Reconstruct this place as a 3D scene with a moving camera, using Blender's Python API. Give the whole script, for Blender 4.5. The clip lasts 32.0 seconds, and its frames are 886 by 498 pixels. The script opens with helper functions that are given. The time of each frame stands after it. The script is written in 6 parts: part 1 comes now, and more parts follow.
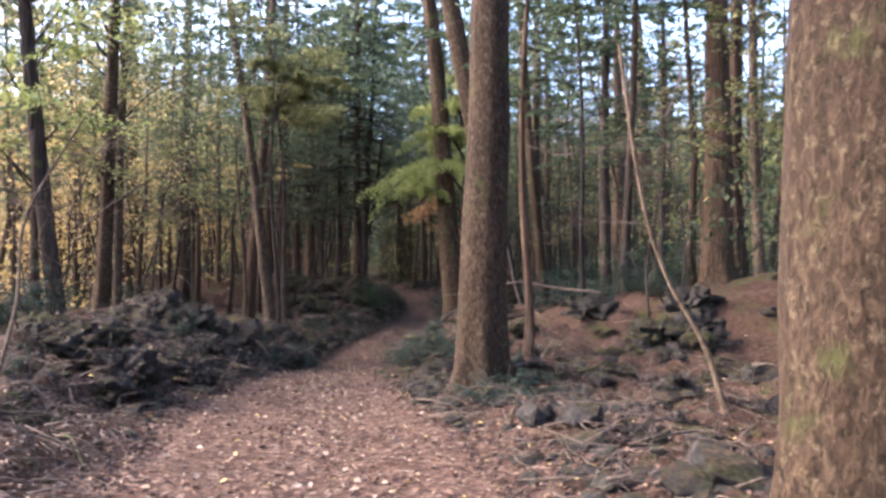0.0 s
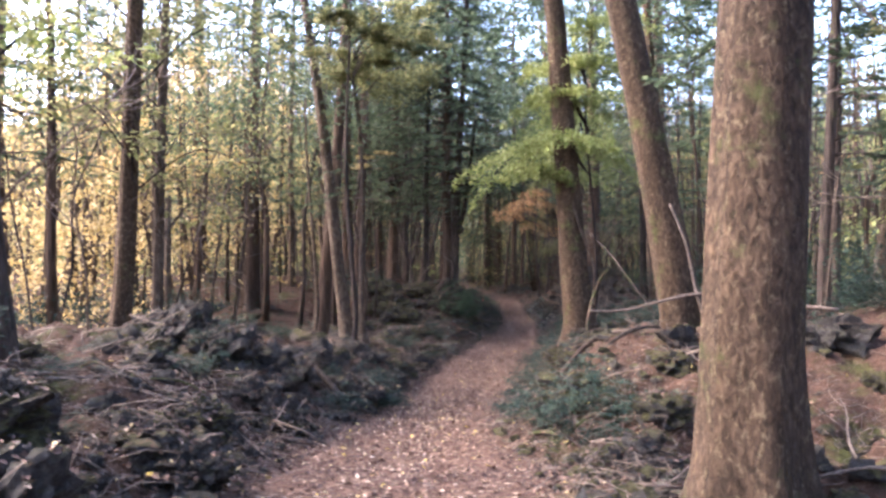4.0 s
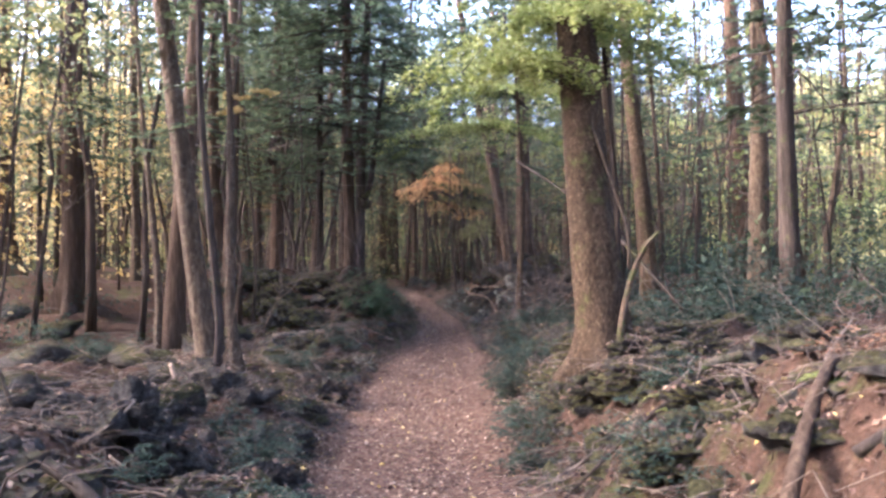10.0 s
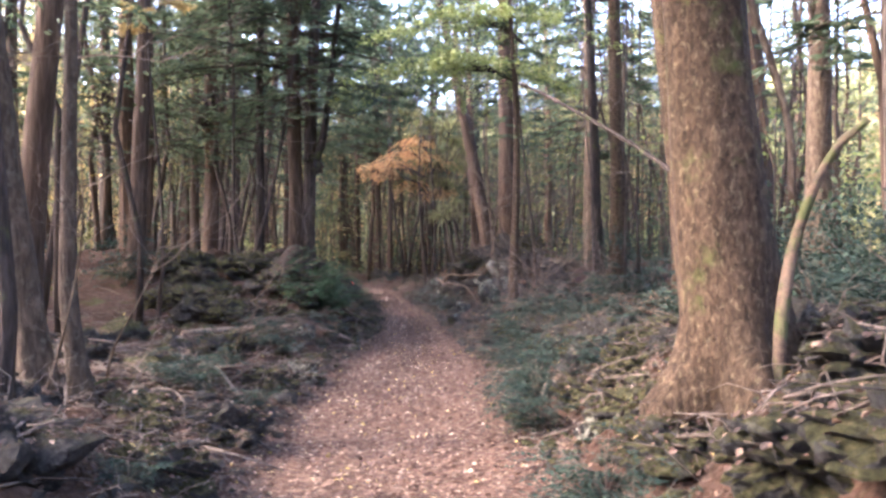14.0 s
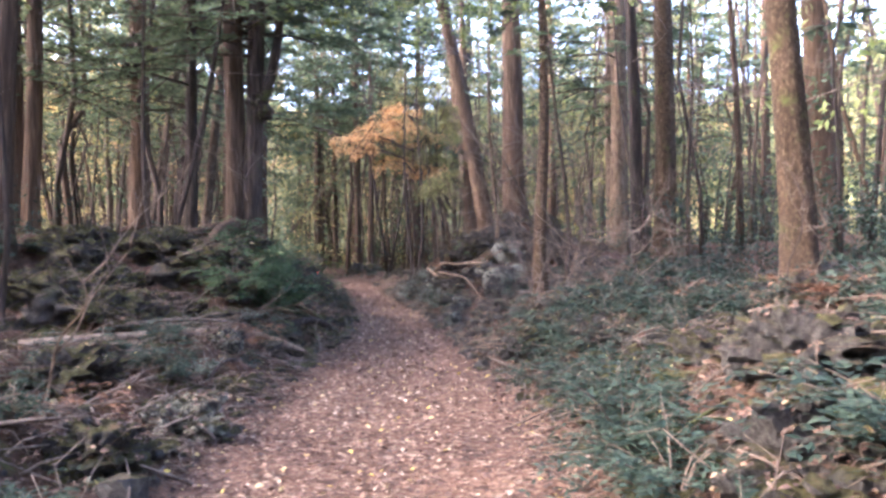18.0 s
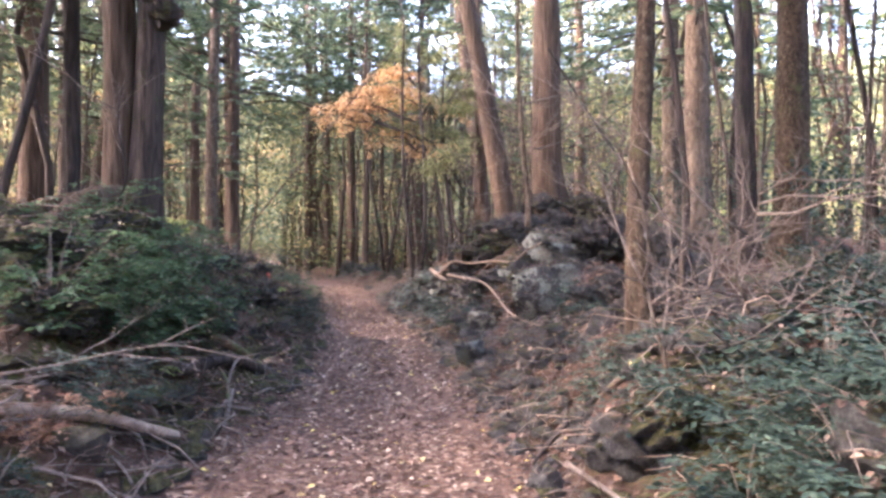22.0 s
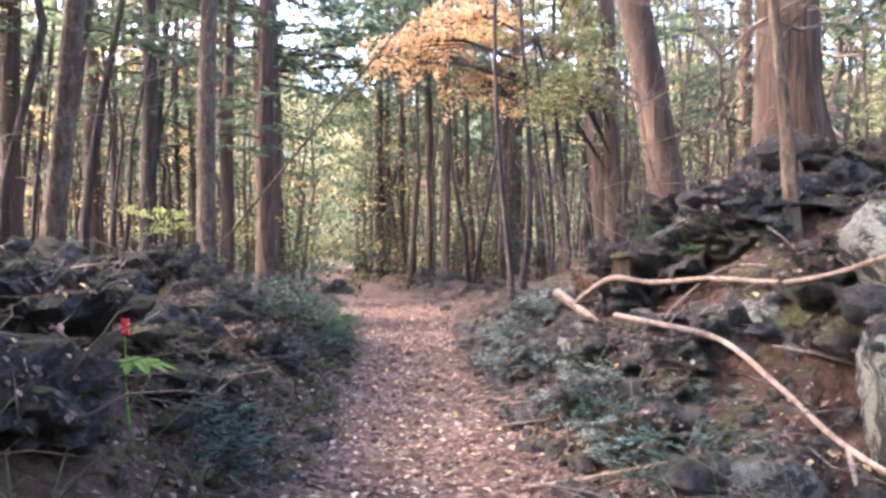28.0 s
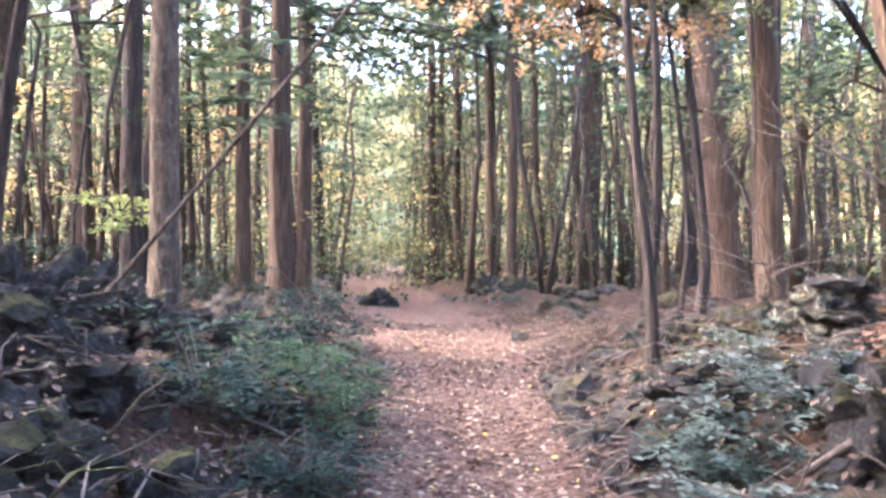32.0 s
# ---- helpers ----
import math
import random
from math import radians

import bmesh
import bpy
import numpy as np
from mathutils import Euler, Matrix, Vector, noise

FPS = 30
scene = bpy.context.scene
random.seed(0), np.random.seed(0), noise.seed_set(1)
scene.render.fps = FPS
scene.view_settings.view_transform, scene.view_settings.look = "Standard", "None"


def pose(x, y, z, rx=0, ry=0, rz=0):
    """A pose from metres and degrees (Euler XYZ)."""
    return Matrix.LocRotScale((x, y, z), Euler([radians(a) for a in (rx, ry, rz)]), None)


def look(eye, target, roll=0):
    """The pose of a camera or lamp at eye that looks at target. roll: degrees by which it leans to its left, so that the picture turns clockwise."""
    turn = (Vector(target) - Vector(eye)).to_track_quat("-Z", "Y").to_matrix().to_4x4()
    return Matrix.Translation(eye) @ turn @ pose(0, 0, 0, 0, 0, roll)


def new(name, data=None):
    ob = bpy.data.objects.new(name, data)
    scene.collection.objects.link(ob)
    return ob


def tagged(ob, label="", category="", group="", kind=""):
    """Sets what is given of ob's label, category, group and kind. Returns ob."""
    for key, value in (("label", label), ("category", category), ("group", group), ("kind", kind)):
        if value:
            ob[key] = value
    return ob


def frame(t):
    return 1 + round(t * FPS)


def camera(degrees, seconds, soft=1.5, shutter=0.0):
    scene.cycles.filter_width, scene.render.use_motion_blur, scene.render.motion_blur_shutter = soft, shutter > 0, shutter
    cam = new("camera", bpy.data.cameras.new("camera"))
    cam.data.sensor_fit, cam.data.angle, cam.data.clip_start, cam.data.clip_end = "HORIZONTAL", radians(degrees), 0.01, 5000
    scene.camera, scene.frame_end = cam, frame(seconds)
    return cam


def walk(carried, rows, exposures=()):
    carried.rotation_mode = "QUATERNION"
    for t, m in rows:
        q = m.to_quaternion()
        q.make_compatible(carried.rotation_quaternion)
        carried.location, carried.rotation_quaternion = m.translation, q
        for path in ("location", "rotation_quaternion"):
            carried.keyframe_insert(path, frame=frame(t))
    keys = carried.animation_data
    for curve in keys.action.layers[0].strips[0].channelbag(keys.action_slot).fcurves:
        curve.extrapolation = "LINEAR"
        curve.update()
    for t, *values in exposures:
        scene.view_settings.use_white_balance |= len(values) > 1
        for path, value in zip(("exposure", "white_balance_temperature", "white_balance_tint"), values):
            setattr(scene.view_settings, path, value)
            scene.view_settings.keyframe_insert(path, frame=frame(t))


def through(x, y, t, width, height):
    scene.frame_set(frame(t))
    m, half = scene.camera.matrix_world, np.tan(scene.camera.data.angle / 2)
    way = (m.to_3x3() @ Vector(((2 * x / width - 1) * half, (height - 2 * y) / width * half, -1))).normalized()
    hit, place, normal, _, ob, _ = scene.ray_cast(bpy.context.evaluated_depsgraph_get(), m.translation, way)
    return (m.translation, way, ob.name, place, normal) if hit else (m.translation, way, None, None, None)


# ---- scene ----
from mathutils.bvhtree import BVHTree

cam = camera(60.4, 32.0, 2.9)
METRES, EYE, TILT, LEAN, TURN = 38.0, 1.4, 0.0, 0.0, 0.0
ROWS = [
    (0.0, 0.0, 0.0, 0.0, 0.0, 0.0, -0.0),
    (0.5, -0.0024, 0.0145, -0.0004, 2.85, 0.1, 0.11),
    (1.0, -0.005, 0.0291, -0.0008, 5.03, 0.19, 0.09),
    (1.5, -0.0061, 0.0444, -0.0007, 5.68, 0.13, 0.21),
    (2.0, -0.0091, 0.0594, -0.0014, 5.86, 0.14, 0.05),
    (2.5, -0.0121, 0.0748, -0.0016, 5.94, 0.15, 0.06),
    (3.0, -0.0154, 0.0892, -0.002, 6.05, 0.2, 0.03),
    (3.5, -0.0183, 0.104, -0.0025, 6.1, 0.23, 0.01),
    (5.5, -0.0317, 0.1601, -0.0038, 6.19, 0.17, 0.21),
    (6.0, -0.0349, 0.1746, -0.0049, 6.2, 0.17, 0.21),
    (6.5, -0.0381, 0.1903, -0.0066, 6.03, 0.13, 0.23),
    (7.0, -0.0414, 0.2047, -0.0083, 4.86, 0.1, 0.29),
    (7.5, -0.0439, 0.221, -0.01, 2.67, -0.04, 0.49),
    (8.0, -0.0474, 0.2371, -0.0104, 2.02, -0.07, 0.49),
    (8.5, -0.05, 0.252, -0.0112, 1.62, 0.0, 0.59),
    (9.0, -0.0523, 0.2672, -0.0134, 0.78, 0.04, 0.62),
    (9.5, -0.0535, 0.2816, -0.0151, -1.38, -0.05, 0.79),
    (10.0, -0.0559, 0.2954, -0.0162, -2.73, -0.05, 0.69),
    (10.5, -0.056, 0.3103, -0.0172, -3.21, -0.12, 0.84),
    (11.0, -0.0569, 0.3263, -0.0189, -3.85, -0.17, 0.7),
    (11.5, -0.0569, 0.3414, -0.021, -4.54, -0.13, 0.73),
    (12.0, -0.0572, 0.3565, -0.0228, -4.88, -0.14, 0.65),
    (12.5, -0.0563, 0.3721, -0.0245, -4.94, -0.14, 0.67),
    (13.0, -0.0559, 0.3867, -0.0269, -5.01, -0.08, 0.6),
    (13.5, -0.0549, 0.4015, -0.0289, -5.21, -0.09, 0.63),
    (14.0, -0.0548, 0.4172, -0.0312, -5.46, -0.12, 0.55),
    (14.5, -0.0547, 0.4328, -0.033, -5.66, -0.16, 0.56),
    (16.5, -0.0537, 0.4972, -0.0407, -6.23, -0.28, 0.78),
    (17.0, -0.0512, 0.5144, -0.0407, -6.41, -0.3, 0.79),
    (17.5, -0.0495, 0.5292, -0.042, -6.56, -0.18, 0.74),
    (18.0, -0.0475, 0.5442, -0.0429, -6.66, -0.14, 0.71),
    (18.5, -0.0452, 0.56, -0.0436, -6.63, -0.14, 0.71),
    (19.0, -0.0426, 0.5768, -0.0442, -6.68, -0.17, 0.72),
    (19.5, -0.0406, 0.5936, -0.0442, -6.65, -0.18, 0.64),
    (20.0, -0.0389, 0.6103, -0.0446, -6.65, -0.19, 0.59),
    (20.5, -0.0377, 0.6273, -0.0452, -6.71, -0.21, 0.53),
    (21.0, -0.0365, 0.6442, -0.0457, -6.58, -0.21, 0.49),
    (21.5, -0.0356, 0.6616, -0.0459, -6.48, -0.22, 0.43),
    (22.0, -0.0344, 0.6784, -0.0461, -6.36, -0.18, 0.33),
    (22.5, -0.0336, 0.6946, -0.0464, -5.86, -0.18, 0.25),
    (23.0, -0.0333, 0.7111, -0.0466, -5.38, -0.14, 0.29),
    (23.5, -0.0335, 0.7275, -0.0471, -4.89, -0.16, 0.26),
    (24.0, -0.0334, 0.7431, -0.0475, -4.45, -0.1, 0.26),
    (24.5, -0.0331, 0.7588, -0.0479, -4.0, -0.05, 0.23),
    (26.5, -0.0287, 0.8203, -0.047, -2.87, 0.08, 0.32),
    (27.0, -0.0279, 0.835, -0.0466, -1.42, 0.13, 0.37),
    (27.5, -0.0268, 0.851, -0.0469, -0.42, 0.11, 0.39),
    (28.0, -0.0255, 0.8676, -0.0469, 0.26, 0.11, 0.45),
    (28.5, -0.0257, 0.8832, -0.0463, 0.75, 0.14, 0.3),
    (29.0, -0.027, 0.8985, -0.0463, 0.96, 0.17, 0.23),
    (29.5, -0.0287, 0.9141, -0.0462, 1.26, 0.12, 0.2),
    (30.0, -0.03, 0.9297, -0.0462, 1.46, 0.09, 0.26),
    (30.5, -0.0305, 0.9452, -0.0459, 1.7, 0.09, 0.24),
    (31.0, -0.0319, 0.9601, -0.045, 1.95, 0.12, 0.25),
    (31.5, -0.0324, 0.9746, -0.0444, 2.4, 0.16, 0.32),
    (32.0, -0.0333, 0.9902, -0.0449, 4.4, 0.1, 0.38),
]
walk(cam, [(t, pose(0, 0, EYE, TILT, LEAN, TURN) @ pose(METRES * x, METRES * y, METRES * z, 90 + pitch, roll, yaw)) for t, x, y, z, yaw, pitch, roll in ROWS], [(0.0, 3.35, 5650, 17), (3.0, 3.9, 5600, 18), (6.0, 4.1, 5600, 20), (10.0, 4.35, 5600, 20), (12.0, 4.45, 5800, 21), (14.0, 4.7, 5700, 20), (19.0, 5.1, 5650, 20), (22.0, 5.35, 5900, 22), (24.0, 5.75, 5700, 20), (28.0, 5.75, 5700, 20), (32.0, 6.05, 5550, 19)])

# ---- light ----
SUN_AZ, SUN_EL = radians(-86), radians(33)
world = bpy.data.worlds.new("sky")
scene.world = world
world.use_nodes = True
wn = world.node_tree.nodes
sky = wn.new("ShaderNodeTexSky")
sky.sky_type, sky.sun_disc, sky.sun_elevation, sky.sun_rotation = "NISHITA", False, SUN_EL, SUN_AZ
sky.air_density, sky.dust_density, sky.ozone_density = 0.7, 4.0, 0.4
wn["Background"].inputs["Strength"].default_value = 0.15
world.node_tree.links.new(sky.outputs[0], wn["Background"].inputs["Color"])
sun = new("sun", bpy.data.lights.new("sun", "SUN"))
sun.data.energy, sun.data.angle, sun.data.color = 1.1, radians(10), (1.0, 0.84, 0.64)
toward = Vector((math.sin(SUN_AZ) * math.cos(SUN_EL), math.cos(SUN_AZ) * math.cos(SUN_EL), math.sin(SUN_EL)))
sun.matrix_world = look(toward * 100, (0, 0, 0))
rng = np.random.default_rng(7)


# ---- materials ----
class Nodes:
    """A small writer of node materials."""

    def __init__(self, name, roughness=0.8, specular=0.3):
        self.m = bpy.data.materials.new(name)
        self.m.use_nodes = True
        self.t = self.m.node_tree
        self.b = self.t.nodes["Principled BSDF"]
        self.b.inputs["Roughness"].default_value = roughness
        self.b.inputs["Specular IOR Level"].default_value = specular

    def add(self, kind, **values):
        n = self.t.nodes.new("ShaderNode" + kind)
        for k, v in values.items():
            if isinstance(v, bpy.types.NodeSocket):
                self.t.links.new(v, n.inputs[k.replace("_", " ")])
            else:
                n.inputs[k.replace("_", " ")].default_value = v
        return n

    def link(self, a, b):
        self.t.links.new(a, b)

    def place(self, own, scale=(1, 1, 1)):
        src = self.t.nodes.new("ShaderNodeTexCoord").outputs["Object"] if own else self.t.nodes.new("ShaderNodeNewGeometry").outputs["Position"]
        return self.add("Mapping", Vector=src, Scale=scale).outputs[0]

    def noise(self, at, scale, detail=5.0, rough=0.6, distort=0.0):
        return self.add("TexNoise", Vector=at, Scale=scale, Detail=detail, Roughness=rough, Distortion=distort).outputs["Fac"]

    def ramp(self, fac, stops):
        n = self.add("ValToRGB", Fac=fac)
        e = n.color_ramp.elements
        while len(e) < len(stops):
            e.new(0.5)
        for i, (p, c) in enumerate(stops):
            e[i].position, e[i].color = p, (*c, 1) if len(c) == 3 else c
        return n.outputs[0]

    def mix(self, fac, a, b, mode="MIX"):
        n = self.t.nodes.new("ShaderNodeMix")
        n.data_type, n.blend_type = "RGBA", mode
        for k, v in ((0, fac), (6, a), (7, b)):
            if isinstance(v, bpy.types.NodeSocket):
                self.link(v, n.inputs[k])
            else:
                n.inputs[k].default_value = v if k == 0 else (*v, 1)
        return n.outputs[2]

    def math(self, op, a, b=0.0):
        n = self.t.nodes.new("ShaderNodeMath")
        n.operation = op
        for i, v in enumerate((a, b)):
            if isinstance(v, bpy.types.NodeSocket):
                self.link(v, n.inputs[i])
            else:
                n.inputs[i].default_value = v
        return n.outputs[0]

    def colour(self, c):
        self.link(c, self.b.inputs["Base Color"])

    def bump(self, h, distance=0.02, strength=1.0):
        self.link(self.add("Bump", Height=h, Distance=distance, Strength=strength).outputs[0], self.b.inputs["Normal"])


def bark(name, dark, mid, pale, stretch=0.16, grain=16.0, lichen=None, moss=0.0, fleck=13):
    n = Nodes(name, 0.9, 0.15)
    at = n.place(True, (1, 1, stretch))
    ridge = n.noise(at, grain, 6, 0.65, 0.6)
    broad = n.noise(n.place(True, (1, 1, 0.5)), 1.7, 4)
    c = n.ramp(ridge, [(0.32, dark), (0.5, mid), (0.68, pale)])
    c = n.mix(n.ramp(broad, [(0.35, (0, 0, 0)), (0.7, (0.6, 0.6, 0.6))]), c, dark)
    if lichen:
        spots = n.noise(n.place(True, (1, 1, 0.7)), fleck, 5, 0.7)
        c = n.mix(n.ramp(spots, [(0.55, (0, 0, 0)), (0.65, (0.6, 0.6, 0.6))]), c, lichen)
    if moss:
        patch = n.noise(n.place(True), 2.3, 5, 0.7)
        c = n.mix(n.ramp(patch, [(0.62 - 0.25 * moss, (0, 0, 0)), (0.75 - 0.2 * moss, (0.8, 0.8, 0.8))]), c, (0.07, 0.085, 0.022))
    var = n.add("ObjectInfo").outputs["Random"]
    c = n.mix(1.0, c, n.ramp(var, [(0, (0.75, 0.75, 0.78)), (1, (1.15, 1.1, 1.05))]), "MULTIPLY")
    n.colour(c)
    n.bump(n.math("ADD", ridge, n.math("MULTIPLY", broad, 0.5)), 0.035)
    return n.m


def foliage(name, stops, shine=0.45, through=0.45):
    n = Nodes(name, shine, 0.15)
    isle = n.t.nodes.new("ShaderNodeNewGeometry").outputs["Random Per Island"]
    big = n.noise(n.place(False), 0.9, 3)
    c = n.ramp(isle, stops)
    c = n.mix(n.ramp(big, [(0.35, (0, 0, 0)), (0.65, (0.5, 0.5, 0.5))]), c, stops[0][1])
    n.colour(c)
    t = n.add("BsdfTranslucent", Color=c)
    mixer = n.add("MixShader", Fac=through)
    n.link(n.b.outputs[0], mixer.inputs[1])
    n.link(t.outputs[0], mixer.inputs[2])
    n.link(mixer.outputs[0], n.t.nodes["Material Output"].inputs["Surface"])
    return n.m


def litter_leaf(name, stops):
    n = Nodes(name, 0.7, 0.3)
    isle = n.t.nodes.new("ShaderNodeNewGeometry").outputs["Random Per Island"]
    c = n.ramp(isle, stops)
    fine = n.noise(n.place(False), 60, 3)
    n.colour(n.mix(n.ramp(fine, [(0.4, (0, 0, 0)), (0.7, (0.45, 0.45, 0.45))]), c, (0.06, 0.035, 0.025)))
    return n.m


def lava(name, moss, lichen, lush=1.0, patch=3.1):
    n = Nodes(name, 0.95, 0.12)
    at = n.place(True)
    pits = n.noise(at, 9, 8, 0.75)
    c = n.ramp(pits, [(0.35, (0.026, 0.023, 0.021)), (0.55, (0.07, 0.062, 0.055)), (0.72, (0.15, 0.13, 0.112))])
    if lichen:
        w = n.noise(at, patch, 6, 0.66, 0.4)
        edge = n.math("ADD", n.math("MULTIPLY", w, 0.75), n.math("MULTIPLY", n.noise(at, 17, 6, 0.7), 0.25))
        pale = n.ramp(n.noise(at, 30, 4), [(0.35, (0.24, 0.225, 0.165)), (0.65, (0.36, 0.345, 0.265))])
        c = n.mix(n.ramp(edge, [(0.54 - lichen, (0, 0, 0)), (0.60 - lichen, (0.9, 0.9, 0.9))]), c, pale)
    if moss:
        up = n.add("SeparateXYZ", Vector=n.t.nodes.new("ShaderNodeNewGeometry").outputs["Normal"]).outputs[2]
        g = n.math("MULTIPLY", n.math("ADD", up, 0.25), n.noise(n.place(False), 2.6, 6, 0.7))
        green = n.ramp(n.noise(n.place(False), 22, 4), [(0.35, (0.022 * lush, 0.021 * lush, 0.009 * lush)), (0.55, (0.06 * lush, 0.054 * lush, 0.02 * lush)), (0.7, (0.105 * lush, 0.086 * lush, 0.04 * lush))])
        c = n.mix(n.ramp(g, [(0.56 - moss, (0, 0, 0)), (0.8 - moss, (0.9, 0.9, 0.9))]), c, green)
        if not lichen:
            dust = n.math("MULTIPLY", n.math("ADD", up, 0.1), n.noise(n.place(False), 15, 6, 0.75))
            c = n.mix(n.ramp(dust, [(0.5 + 0.2 * moss, (0, 0, 0)), (0.6 + 0.2 * moss, (0.8, 0.8, 0.8))]), c, (0.12, 0.07, 0.047))
    n.colour(c)
    n.bump(n.math("ADD", pits, n.math("MULTIPLY", n.noise(n.place(False), 26, 5, 0.7), 0.6)), 0.09)
    return n.m


def earth():
    n = Nodes("litter_ground", 0.92, 0.15)
    at = n.place(False)
    cell = n.t.nodes.new("ShaderNodeTexVoronoi")
    warp = n.add("TexNoise", Vector=at, Scale=7.0, Detail=3.0).outputs["Color"]
    mixed = n.t.nodes.new("ShaderNodeVectorMath")
    mixed.operation = "MULTIPLY_ADD"
    n.link(warp, mixed.inputs[0])
    mixed.inputs[1].default_value = (0.12, 0.12, 0.12)
    n.link(at, mixed.inputs[2])
    n.link(mixed.outputs[0], cell.inputs["Vector"])
    cell.inputs["Scale"].default_value = 24
    pick = n.add("SeparateColor", Color=cell.outputs["Color"]).outputs[0]
    leaves = n.ramp(pick, [(0.0, (0.038, 0.02, 0.014)), (0.35, (0.085, 0.045, 0.03)), (0.7, (0.14, 0.077, 0.05)), (0.93, (0.22, 0.14, 0.095)), (1.0, (0.33, 0.25, 0.18))])
    soil = n.ramp(n.noise(at, 14, 8, 0.7), [(0.35, (0.022, 0.013, 0.008)), (0.65, (0.075, 0.04, 0.026))])
    patch = n.noise(at, 0.9, 6, 0.7)
    rough = n.mix(n.ramp(patch, [(0.38, (1.0, 1.0, 1.0)), (0.66, (0.72, 0.72, 0.72))]), leaves, soil)
    green = n.ramp(n.noise(at, 30, 5), [(0.3, (0.02, 0.026, 0.008)), (0.7, (0.075, 0.08, 0.02))])
    where = n.noise(at, 1.35, 7, 0.75)
    wild = n.mix(n.ramp(where, [(0.53, (0, 0, 0)), (0.63, (0.8, 0.8, 0.8))]), rough, green)
    track = n.add("Attribute")
    track.attribute_name = "trodden"
    trod = n.mix(n.ramp(n.noise(at, 2.2, 6, 0.7), [(0.4, (0.15, 0.15, 0.15)), (0.7, (0.6, 0.6, 0.6))]), leaves, (0.09, 0.054, 0.038))
    n.colour(n.mix(track.outputs["Fac"], wild, trod))
    n.bump(n.math("ADD", n.noise(at, 40, 5, 0.7), cell.outputs["Distance"]), 0.025)
    return n.m


def wood(name, dark, pale, moss=0.0):
    n = Nodes(name, 0.85, 0.2)
    g = n.noise(n.place(True, (1, 1, 1)), 18, 6, 0.7, 0.5)
    c = n.ramp(g, [(0.35, dark), (0.65, pale)])
    if moss:
        c = n.mix(n.ramp(n.noise(n.place(False), 5, 5), [(0.6 - moss, (0, 0, 0)), (0.7 - moss, (0.8, 0.8, 0.8))]), c, (0.06, 0.07, 0.02))
    n.colour(c)
    n.bump(g, 0.012)
    return n.m


BARK = {
    "cedar": bark("cedar_bark", (0.0319, 0.021, 0.0143), (0.0823, 0.0538, 0.0353), (0.147, 0.101, 0.0672), 0.07, 22),
    "fir": bark("fir_bark", (0.0176, 0.0118, 0.00756), (0.0605, 0.0386, 0.0235), (0.126, 0.084, 0.0504), 0.5, 26, (0.168, 0.13, 0.0756), 0.2, 22),
    "beech": bark("smooth_bark", (0.0378, 0.0269, 0.0185), (0.0966, 0.0689, 0.0462), (0.168, 0.126, 0.0882), 0.3, 16, (0.185, 0.16, 0.118)),
    "dark": bark("dark_bark", (0.0168, 0.0134, 0.0118), (0.0504, 0.0378, 0.0311), (0.101, 0.0756, 0.0588), 0.12, 18, None, 0.2),
    "mossy": bark("mossy_bark", (0.0336, 0.0252, 0.0185), (0.101, 0.0714, 0.0487), (0.168, 0.13, 0.0924), 0.3, 20, (0.168, 0.151, 0.101), 0.75),
}
NEEDLE = foliage("dark_conifer_needles", [(0, (0.036, 0.05, 0.028)), (0.6, (0.072, 0.095, 0.05)), (1, (0.14, 0.165, 0.085))], 0.5, 0.5)
YOUNG = foliage("young_conifer_needles", [(0, (0.035, 0.06, 0.03)), (0.6, (0.068, 0.108, 0.052)), (1, (0.125, 0.165, 0.082))], 0.55, 0.45)
GREEN = foliage("green_maple_leaves", [(0, (0.165, 0.195, 0.055)), (0.6, (0.29, 0.315, 0.10)), (1, (0.42, 0.42, 0.18))], 0.5, 0.5)
YELLOW = foliage("yellow_autumn_leaves", [(0, (0.28, 0.195, 0.07)), (0.6, (0.44, 0.32, 0.13)), (1, (0.55, 0.45, 0.25))], 0.55, 0.65)
ORANGE = foliage("orange_autumn_leaves", [(0, (0.48, 0.25, 0.10)), (0.6, (0.6, 0.37, 0.17)), (1, (0.68, 0.5, 0.28))], 0.55, 0.55)
OLIVE = foliage("olive_leaves", [(0, (0.085, 0.092, 0.036)), (0.6, (0.18, 0.175, 0.07)), (1, (0.33, 0.29, 0.13))], 0.5, 0.6)
SHRUB = foliage("evergreen_shrub_leaves", [(0, (0.015, 0.026, 0.018)), (0.6, (0.032, 0.05, 0.034)), (1, (0.075, 0.095, 0.064))], 0.65, 0.25)
FROST = foliage("pale_shrub_leaves", [(0, (0.04, 0.056, 0.036)), (0.5, (0.10, 0.12, 0.09)), (1, (0.28, 0.29, 0.24))], 0.4, 0.25)
WITHERED = foliage("withered_leaves", [(0, (0.10, 0.05, 0.03)), (0.6, (0.21, 0.11, 0.065)), (1, (0.33, 0.2, 0.12))], 0.7, 0.3)
LIME = foliage("lime_leaves", [(0, (0.14, 0.22, 0.03)), (1, (0.3, 0.4, 0.07))], 0.45, 0.5)
LITTER = litter_leaf("fallen_leaves", [(0, (0.052, 0.028, 0.019)), (0.35, (0.105, 0.056, 0.036)), (0.7, (0.175, 0.099, 0.063)), (0.9, (0.3, 0.2, 0.13)), (0.965, (0.44, 0.345, 0.255)), (1, (0.58, 0.42, 0.08))])
